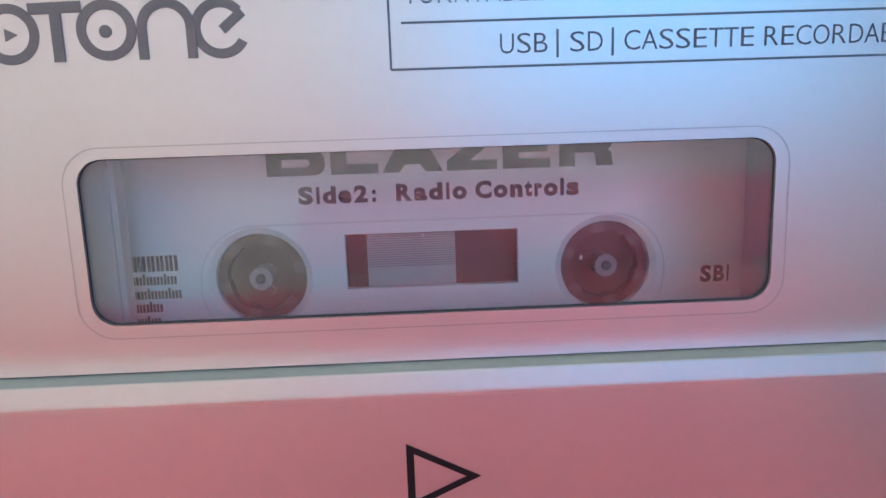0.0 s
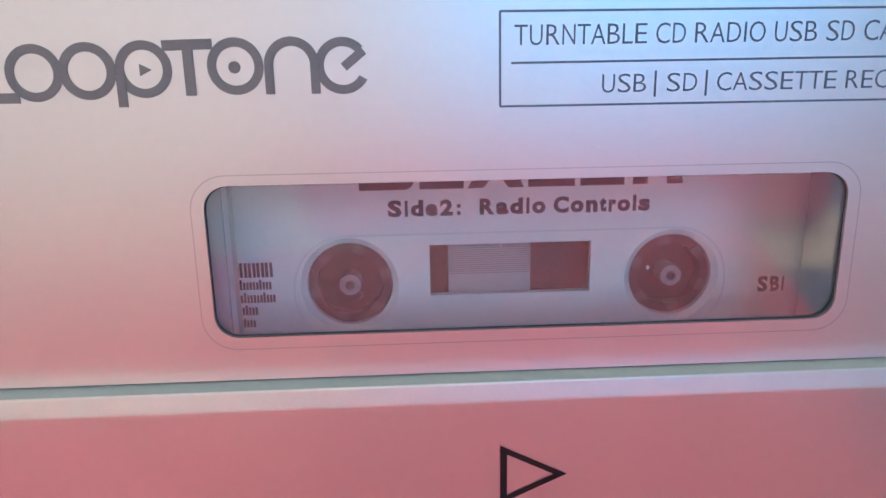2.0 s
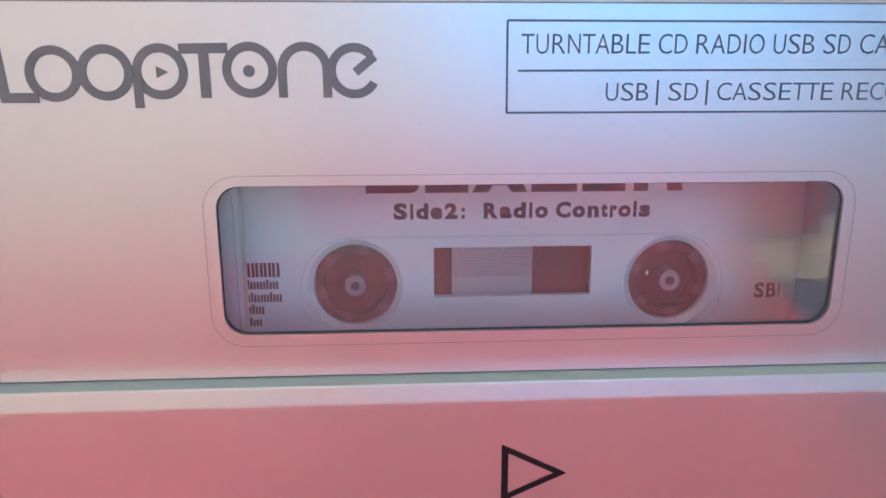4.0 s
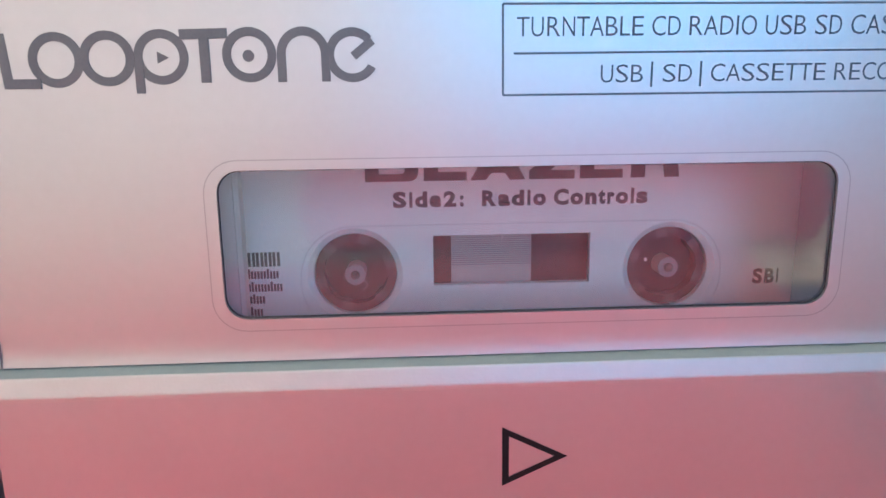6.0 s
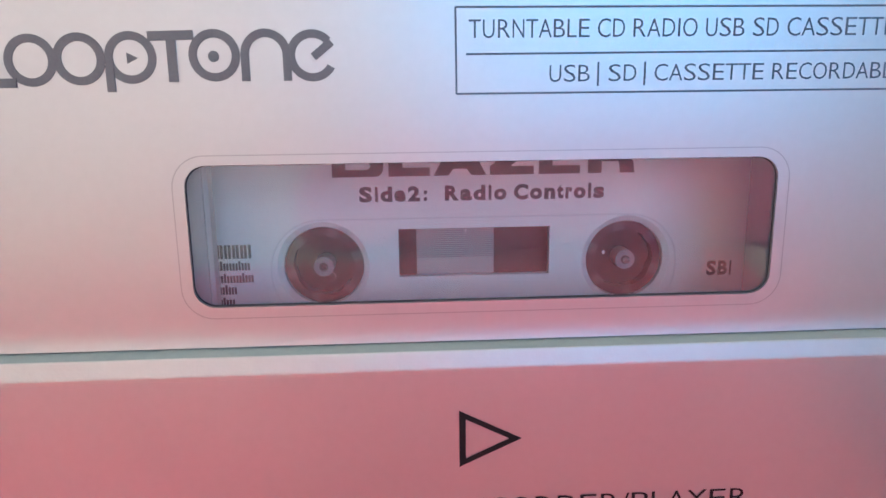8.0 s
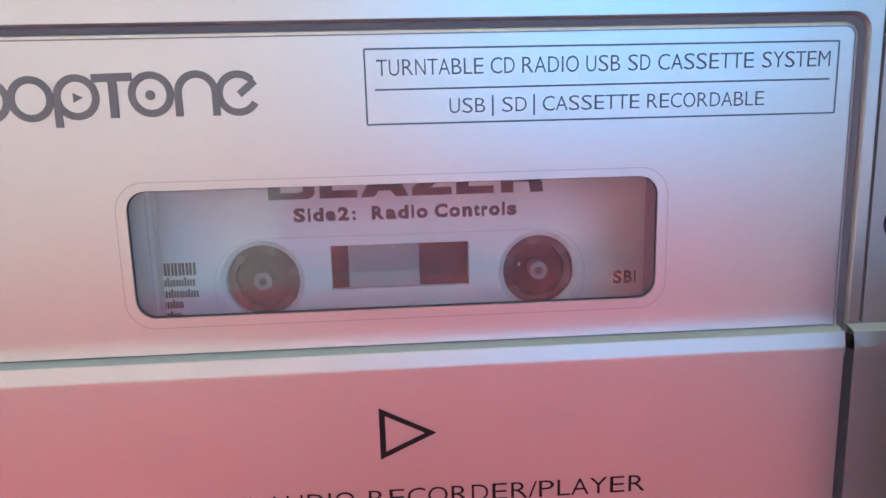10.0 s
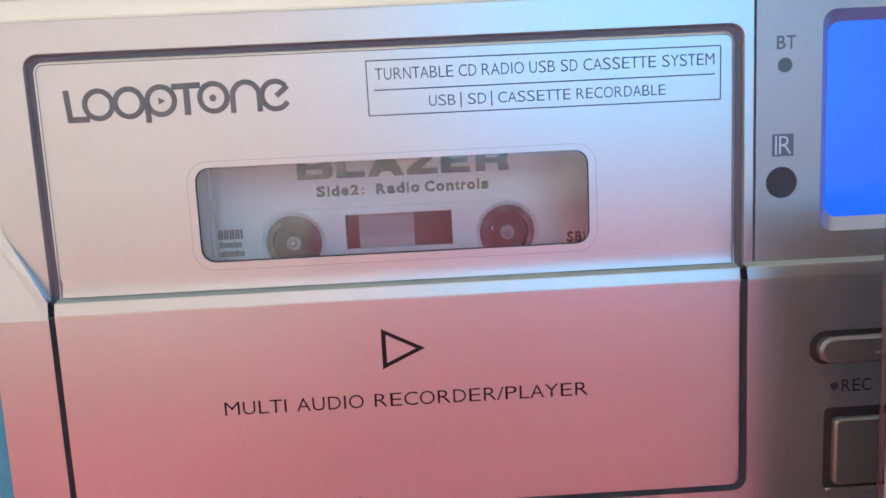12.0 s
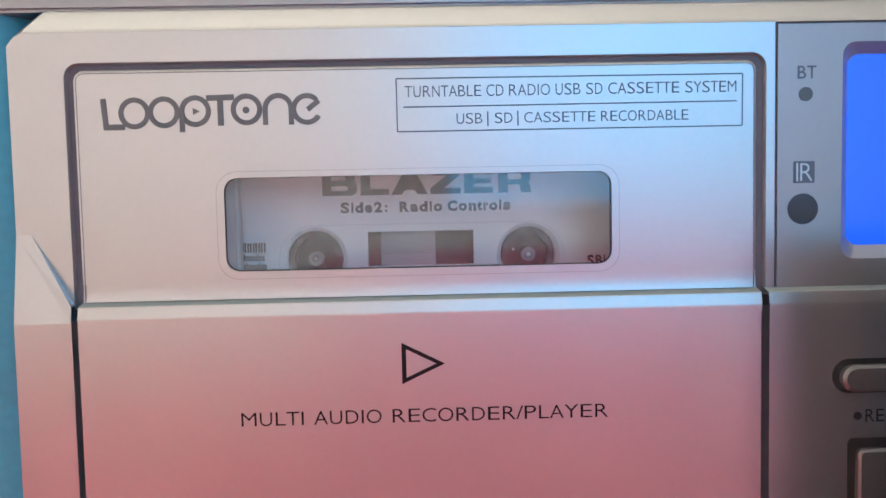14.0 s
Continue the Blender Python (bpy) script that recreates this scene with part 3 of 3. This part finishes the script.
mark(disc(bmesh.new(), -3.0, 12.725, 0, 0.06, P, 0, 20))
mark(disc(bmesh.new(), -2.44, 12.74, 0.18, 0.27, P - 0.008, 0, 24, 0, 180))
mark(bar(bmesh.new(), -2.665, 12.74, -2.665, 12.46, 0.09, P - 0.011, 0))
mark(bar(bmesh.new(), -2.215, 12.74, -2.215, 12.46, 0.09, P - 0.011, 0))
mark(disc(bmesh.new(), -1.94, 12.725, 0.185, 0.275, P - 0.003, 0, 36, 42, 330))
mark(bar(bmesh.new(), -1.73, 12.87, -1.93, 12.71, 0.09, P - 0.006, 0))

# ---- well behind the window ----
part("holder_guide", box(bmesh.new(), -4.6, -3.375, 0.62, 0.94, 8.4, 12.6, 0.06), PALEGUIDE, sys_, "pale grey cassette guide")
part("holder_guide", box(bmesh.new(), 3.66, 4.7, 0.17, 1.2, 8.4, 12.6, 0.04), GUIDE, sys_, "dark grey cassette guide")

part("holder_floor", box(bmesh.new(), -5.3, 5.3, 0.5, 1.45, 9.1, 9.2), SHELL, sys_, "white cassette holder")
part("holder_roof", box(bmesh.new(), -5.3, 5.3, 0.5, 1.45, 12.05, 12.15), SHELL, sys_)

# ---- cassette ----
cas = thing("cassette", 0, 2.0, 7.1, "white compact cassette with dark print, seen through the window", "cassette")
CY = 1.52
holes = [(-2.125, 10.0), (2.125, 10.0)]
sh = bmesh.new()


def hole_panel(bm, x0, x1, z0, z1, cx, cz, r, y, deep):
    """A rectangle of shell with a round hole and the hole's wall."""
    n = 48
    ring, rim_ = [], []
    for i in range(n):
        t = 2 * math.pi * (i + 0.5) / n
        c, s = math.cos(t), math.sin(t)
        ring.append((cx + r * c, cz + r * s))
        k = min((x1 - cx) / c if c > 0 else (x0 - cx) / c, (z1 - cz) / s if s > 0 else (z0 - cz) / s)
        rim_.append((cx + k * c, cz + k * s))
    for i in range(n):
        a, b = rim_[i - 1], rim_[i]
        if abs(a[0] - b[0]) > 1e-6 and abs(a[1] - b[1]) > 1e-6:
            corner = (x1 if max(a[0], b[0]) > x1 - 1e-6 else x0, z1 if max(a[1], b[1]) > z1 - 1e-6 else z0)
            bm.faces.new([bm.verts.new((p[0], y, p[1])) for p in (a, corner, b)])
    small = [(cx + (p[0] - cx) * 0.875, cz + (p[1] - cz) * 0.875) for p in ring]
    loops(bm, [y_(rim_, y), y_(ring, y), y_(small, y + 0.06), y_(small, y + deep)])


hole_panel(sh, -3.1, -1.08, 8.9, 10.68, -2.125, 10.0, 0.635, CY, 0.25)
hole_panel(sh, 1.03, 3.1, 8.9, 10.68, 2.125, 10.0, 0.635, CY, 0.25)
for x0, x1, z0, z1 in ((-5.02, -3.1, 7.1, 10.68), (3.1, 5.02, 7.1, 10.68), (-5.02, 5.02, 10.68, 13.48), (-3.1, 3.1, 7.1, 8.9), (-1.08, 1.03, 8.9, 9.83), (-1.08, 1.03, 10.51, 10.68)):
    sh.faces.new([sh.verts.new(p) for p in ((x0, CY, z0), (x1, CY, z0), (x1, CY, z1), (x0, CY, z1))])
loops(sh, [y_([(-5.02, 7.1), (5.02, 7.1), (5.02, 13.48), (-5.02, 13.48)], CY), y_([(-5.02, 7.1), (5.02, 7.1), (5.02, 13.48), (-5.02, 13.48)], CY + 0.9)])
loops(sh, [y_([(-1.08, 9.83), (1.03, 9.83), (1.03, 10.51), (-1.08, 10.51)], CY), y_([(-1.08, 9.83), (1.03, 9.83), (1.03, 10.51), (-1.08, 10.51)], CY + 0.12)])
shell = part("shell", sh, SHELL, cas, "white plastic shell")
# dark sheet behind the openings; the shade inside is put into its colour
part("shade_backing", box(bmesh.new(), -5.0, 5.0, CY + 0.5, CY + 0.55, 7.15, 13.4), WELL, cas)
lab = [(-5.0, 10.69), (5.0, 10.69), (5.0, 13.4), (-5.0, 13.4)]
part("paper_label", plate(bmesh.new(), lab, CY - 0.012, CY), SHELL, cas, "white paper label")
part("panel_ridge", loops(bmesh.new(), [y_(rr(-2.85, 2.85, 9.2, 10.67, 0.7, 8), CY - 0.015), y_(rr(-2.83, 2.83, 9.22, 10.65, 0.68, 8), CY - 0.015)]), RIM, cas, "faint moulded ridge round the reels")
for x, z in holes:
    reel = part("reel", disc(bmesh.new(), x, z, 0.43, 0.54, CY + 0.12, CY + 0.4), REEL, cas, "dark toothed reel hub")
    for i in range(6):
        a = radians(60 * i + (15 if x < 0 else 40))
        part("tooth", bar(bmesh.new(), x + 0.54 * math.cos(a), z + 0.54 * math.sin(a), x + 0.41 * math.cos(a), z + 0.41 * math.sin(a), 0.14, CY + 0.11, CY + 0.36), TOOTH, reel)
    # dark disc painting the shade deep in the hub
    part("hub_shade", disc(bmesh.new(), x, z, 0, 0.5, CY + 0.3, CY + 0.32), WELL, cas)
    spin = part("spindle", disc(bmesh.new(), x, z, 0, 0.14, CY + 0.02, CY + 0.4, 28), SPINDLE, sys_, "grey drive spindle")
    part("spindle_ring", disc(bmesh.new(), x, z, 0.045, 0.06, CY + 0.0, CY + 0.1, 24), WELL, spin)
    part("spindle_tip", disc(bmesh.new(), x, z, 0, 0.045, CY - 0.01, CY + 0.1, 20), STEEL, spin)
part("tape_pack", disc(bmesh.new(), -2.125, 10.0, 0.6, 2.45, CY + 0.3, CY + 0.45, 64, -40, 40), TAPE, cas, "dark wound tape")
well = part("slip_sheet", box(bmesh.new(), -0.83, 0.27, CY + 0.2, CY + 0.22, 9.8, 10.55), HUB, cas, "grey liner with fine ridges")
RIDGE = material("ridge_grey", (0.24, 0.23, 0.24), 0.4, 0.0, 0.1, 200)
for i in range(16):
    z = 10.06 + i * 0.029
    part("ridge", box(bmesh.new(), -0.83, 0.27, CY + 0.19, CY + 0.2, z, z + 0.009), RIDGE, well)
for text, x0, x1 in (("Side", -1.6, -0.965), ("2:", -0.935, -0.67), ("Radio", -0.43, 0.42), ("Controls", 0.52, 1.78)):
    lettering("side_print", text, x0, x1, 10.895, 11.105, CY - 0.016, INK, cas, 0.05)
for z, x1, n, h in ((10.15, -3.1, 6, 0.19), (9.985, -3.13, 7, 0.13), (9.81, -3.09, 7, 0.13), (9.645, -3.33, 5, 0.13), (9.475, -3.37, 5, 0.12)):
    step, xh, st = (0.108, h, 0.036) if h > 0.15 else (0.083, h * 0.76, 0.027)
    for k in range(n):
        x = x1 - step * (k + 1) + 0.01
        w = step - 0.014
        # plain bars: two uprights, now and then a taller one
        tall = h if k % 3 == 1 else xh
        bm = plate(bmesh.new(), [(x, z), (x + st, z), (x + st, z + tall), (x, z + tall)], CY - 0.014, CY)
        plate(bm, [(x + w - st, z), (x + w, z), (x + w, z + xh), (x + w - st, z + xh)], CY - 0.014, CY)
        part("small_print", bm, INK, cas)
lettering("code_print", "SBI", 3.3, 3.66, 9.75, 9.96, CY - 0.016, INK, cas, 0.04)
# heading as plain block shapes
h0, h1, hy = 11.24, 11.72, CY - 0.017
BAR = 0.115


def heading(outline):
    """One flat block shape."""
    part("heading_shape", plate(bmesh.new(), outline, hy, CY - 0.012), INK, cas)


def bowl(x0, x1, z0, z1, w):
    """A stroke bent round a right-hand bowl."""
    out, ins = rr(x0, x1, z0, z1, (z1 - z0) * 0.42, 6, (0, 1, 1, 0)), rr(x0, x1 - w * 1.5, z0 + w * 0.85, z1 - w * 0.85, (z1 - z0) * 0.2, 6, (0, 1, 1, 0))
    part("heading_shape", loops(bmesh.new(), [y_(out, hy - 0.001), y_(ins, hy - 0.001)]), INK, cas)


mid = (h0 + h1) / 2
heading([(-1.95, h0), (-1.77, h0), (-1.77, h1), (-1.95, h1)])
bowl(-1.8, -1.26, h0, mid + 0.05, BAR)
bowl(-1.8, -1.3, mid - 0.045, h1, BAR)
heading([(-1.19, h0), (-0.63, h0), (-0.63, h0 + BAR), (-1.0, h0 + BAR), (-1.0, h1), (-1.19, h1)])
heading([(-0.58, h0), (-0.38, h0), (-0.1, h1 - 0.13), (-0.1, h1), (-0.32, h1)])
heading([(0.14, h0), (-0.06, h0), (-0.34, h1 - 0.13), (-0.34, h1), (-0.12, h1)])
heading([(-0.37, h0 + 0.09), (-0.07, h0 + 0.09), (-0.1, h0 + 0.19), (-0.34, h0 + 0.19)])
heading([(0.19, h0), (0.79, h0), (0.79, h0 + BAR), (0.47, h0 + BAR), (0.78, h1 - BAR), (0.78, h1), (0.22, h1), (0.22, h1 - BAR), (0.52, h1 - BAR), (0.19, h0 + BAR)])
heading([(0.86, h0), (1.43, h0), (1.43, h0 + BAR), (1.05, h0 + BAR), (1.05, mid - 0.05), (1.4, mid - 0.05), (1.4, mid + 0.05), (1.05, mid + 0.05), (1.05, h1 - BAR), (1.42, h1 - BAR), (1.42, h1), (0.86, h1)])
heading([(1.54, h0), (1.73, h0), (1.73, h1), (1.54, h1)])
bowl(1.7, 2.18, mid - 0.08, h1, BAR)
heading([(1.99, h0), (2.19, h0), (2.17, mid - 0.09), (2.08, mid), (1.92, mid), (1.97, mid - 0.1)])

# ---- cassette case standing in front ----
case = thing("cassette_case", 10.8, -1.5, TABLE, "clear plastic cassette case with a dark striped card", "cassette case")
CX, CYF, CZ = 7.1, -2.36, 10.37
EDGE = material("case_edge", (0.45, 0.42, 0.48), 0.2, 0.0, 0.05, 90)
part("case_box", box(bmesh.new(), CX, CX + 7.0, CYF, CYF + 1.7, TABLE, CZ, 0.05), CASE, case, "clear hard plastic box")
part("case_tray", box(bmesh.new(), CX + 0.13, CX + 6.87, CYF + 0.12, CYF + 1.56, TABLE + 0.12, CZ - 0.16, 0.05), CASE, case, "clear inner tray")
part("case_rim", box(bmesh.new(), CX + 0.1, CX + 0.135, CYF - 0.004, CYF + 0.03, TABLE + 0.05, CZ - 0.16, 0.012), EDGE, case, "bright polished edge")
part("case_rim", box(bmesh.new(), CX + 0.135, CX + 6.9, CYF - 0.004, CYF + 0.03, CZ - 0.19, CZ - 0.16, 0.01), EDGE, case)
part("case_rim", box(bmesh.new(), CX + 0.005, CX + 0.03, CYF + 1.62, CYF + 1.69, TABLE + 0.05, CZ - 0.02, 0.01), EDGE, case)
part("hinge_bar", box(bmesh.new(), CX + 0.2, CX + 6.9, CYF + 1.3, CYF + 1.6, CZ - 0.05, CZ + 0.02, 0.03), GAP, case, "dark hinge strip along the top")
for i in range(6):
    part("hinge_peg", box(bmesh.new(), CX + 0.45 + i * 0.6, CX + 0.62 + i * 0.6, CYF + 0.3, CYF + 0.6, CZ - 0.14, CZ - 0.05, 0.03), WELL, case)
CARD = material("card_maroon", (0.19, 0.14, 0.2), 0.45, 0.0, 0.15, 60)
CARD2 = material("card_mauve", (0.31, 0.27, 0.34), 0.45, 0.0, 0.15, 60)
CARDT = material("card_teal", (0.14, 0.32, 0.36), 0.45, 0.0, 0.15, 60)
PAPER = material("card_white", (0.75, 0.7, 0.68), 0.6, 0.0, 0.05, 60)
QX = CX + 0.43
card = part("insert_card", box(bmesh.new(), QX, CX + 6.7, CYF + 0.16, CYF + 0.2, TABLE + 0.3, CZ - 0.35), CARD, case, "dark striped printed card")
part("cassette_tray", box(bmesh.new(), QX + 0.03, CX + 6.7, CYF + 0.26, CYF + 1.5, TABLE + 0.3, CZ - 0.3, 0.05), WELL, case, "dark inner tray")
part("card_band", box(bmesh.new(), QX, CX + 6.7, CYF + 0.15, CYF + 0.159, 9.42, 9.78), CARDT, card)
for i in range(14):
    z = 9.1 - i * 0.66 + 0.08 * math.sin(i * 2.3)
    part("card_band", box(bmesh.new(), QX, CX + 6.7, CYF + 0.15, CYF + 0.159, z - 0.14, z + 0.14), CARD2, card)
part("card_fold", box(bmesh.new(), QX + 0.53, QX + 0.545, CYF + 0.13, CYF + 0.149, TABLE + 0.3, CZ - 0.35), CARD2, card)
lx, ly = QX - 0.03, CYF + 0.143
for z, shape in ((7.86, 0), (6.93, 1), (5.98, 2), (5.0, 1), (4.2, 0)):
    bm = bmesh.new()
    if shape == 0:
        o = [(lx, z), (lx + 0.37, z - 0.18), (lx + 0.37, z - 0.75), (lx + 0.28, z - 0.86), (lx + 0.17, z - 0.86), (lx + 0.09, z - 0.62), (lx, z - 0.74)]
        c = [(lx + 0.12, z - 0.2), (lx + 0.24, z - 0.27), (lx + 0.24, z - 0.6), (lx + 0.23, z - 0.68), (lx + 0.17, z - 0.66), (lx + 0.15, z - 0.55), (lx + 0.12, z - 0.5)]
        loops(bm, [y_(o, ly), y_(c, ly)])
    elif shape == 1:
        plate(bm, [(lx, z - 0.2), (lx + 0.36, z - 0.37), (lx + 0.36, z - 0.18), (lx, z)], ly, ly + 0.003)
    else:
        plate(bm, [(lx, z), (lx + 0.36, z - 0.55), (lx + 0.36, z - 0.85), (lx, z - 0.25)], ly, ly + 0.003)
    part("card_shape", bm, PAPER, card)

pivot = Vector((CX * CM, CYF * CM, 0))
case.matrix_basis = Matrix.Translation(pivot) @ Matrix.Rotation(radians(-36), 4, "Z") @ Matrix.Translation(-pivot) @ case.matrix_basis

# ---- floral cloth hanging behind on the far side ----
fl = bmesh.new()
bmesh.ops.create_grid(fl, x_segments=40, y_segments=4, size=1)
for v in fl.verts:
    x, z = -33 + v.co.x * 20, 19.6 + v.co.y * 20.2
    v.co = (x, 15 + 0.8 * math.sin(x * 0.9), z)
BROWN = material("floral_ground", (0.2, 0.09, 0.08), 0.85, 0.0, 0.35, 40, 0.5, 500)
drape = tagged(part("floral_drape", fl, BROWN, smooth=True), "brown red fabric printed with yellow and pink flowers", "fabric")
YEL = material("petal_yellow", (0.42, 0.2, 0.06), 0.8, 0.0, 0.2, 80)
PINK = material("petal_pink", (0.3, 0.15, 0.13), 0.8, 0.0, 0.2, 80)
blooms = [(-16.6, 7.0, 0.9, YEL), (-16.2, 2.9, 0.75, PINK), (-17.6, 3.6, 0.6, PINK), (-19.5, 9.5, 0.9, YEL), (-15.4, -0.2, 0.6, PINK), (-20.5, 4.2, 0.9, PINK), (-23, 7.5, 1.0, YEL)]
for x, z, r, mat in blooms:
    for k in range(6):
        a = radians(60 * k + 25 * random.random())
        q = r * (0.85 + 0.3 * random.random())
        bm = disc(bmesh.new(), x + 0.62 * q * math.cos(a), z + 0.62 * q * math.sin(a), 0, q * random.uniform(0.3, 0.5), -1, 1, 12)
        for v in bm.verts:
            v.co.z += 0.12 * random.uniform(-1, 1) * (1 if v.co.y < 0 else 0)
            v.co.y = 15 + 0.8 * math.sin(v.co.x * 0.9) - (0.12 + 0.01 * k if v.co.y < 0 else 0.01)
        part("printed_petal", bm, mat, drape)

# ---- behind the lid ----
GREY = material("grey_curtain", (0.58, 0.61, 0.65), 0.9, 0.0, 0.08, 12, 0.3, 300)
cur = bmesh.new()
bmesh.ops.create_grid(cur, x_segments=120, y_segments=6, size=1)
for v in cur.verts:
    x, z = 87 + v.co.x * 30, 50 + v.co.y * 70
    v.co = (x, 130 + 2.2 * math.sin(x * 0.55) + 0.9 * math.sin(x * 1.3), z)
tagged(part("curtain", cur, GREY, smooth=True), "grey curtain hanging beside the bright window", "curtain")
PALE = material("pale_board", (0.5, 0.52, 0.53), 0.5, 0.0, 0.04, 20)
tagged(part("slanted_board", plate(bmesh.new(), [(14, 15.662), (27.5, 15.662), (29.0, 22.25), (34.5, 23.1), (36, 23.35), (36, 25.55), (22.5, 22.05)], 25.0, 25.6), PALE), "pale grey slanted board standing on the lid", "board")
tagged(part("hinge_peg", box(bmesh.new(), 28.45, 28.9, 24.5, 24.9, 15.662, 22.7, 0.1), GAP), "small dark upright peg standing on the lid", "peg")

# ---- dust on the ledge ----
dust = bmesh.new()
for i in range(26):
    x, q = random.uniform(-5.9, 6.0), random.uniform(0.004, 0.011)
    y, z = random.choice(((-0.03, 9.36), (-0.09, 9.352), (-0.14, 9.346), (-0.16, 9.33)))
    bmesh.ops.create_icosphere(dust, subdivisions=1, radius=q, matrix=Matrix.Translation((x, y, z)) @ Matrix.Diagonal((random.uniform(1, 2.5), 1, 0.6, 1)))
tagged(part("dust_specks", dust, PAPERWHITE), "fine white dust specks lying along the silver ledge", "dust", kind="stuff")

# ---- lint on the cassette ----
def crumb(x, y, z, q, label):
    bm = bmesh.new()
    bmesh.ops.create_icosphere(bm, subdivisions=1, radius=q)
    for v in bm.verts:
        v.co = (x + v.co.x * 1.1 + 0.3 * q * noise.noise(v.co * 90), y + v.co.y * 0.6, z + v.co.z * 1.6)
    return tagged(part("crumb", bm, PAPERWHITE), label, "crumb")


crumb(1.83, CY + 0.085, 10.1, 0.022, "tiny white crumb caught in the reel hub")
crumb(-0.13, CY + 0.17, 10.44, 0.014, "tiny white crumb lying on the ridged liner")
thread = bmesh.new()
path_ = [(-2.02 + 0.05 * math.sin(i * 0.9), CY + 0.1, 9.9 - 0.035 * i) for i in range(5)]
for a, b in zip(path_, path_[1:]):
    bar(thread, a[0], a[2], b[0], b[2], 0.005, CY + 0.095, CY + 0.105)
tagged(part("lint", thread, HUB), "thin pale thread of lint hanging in the reel", "lint")
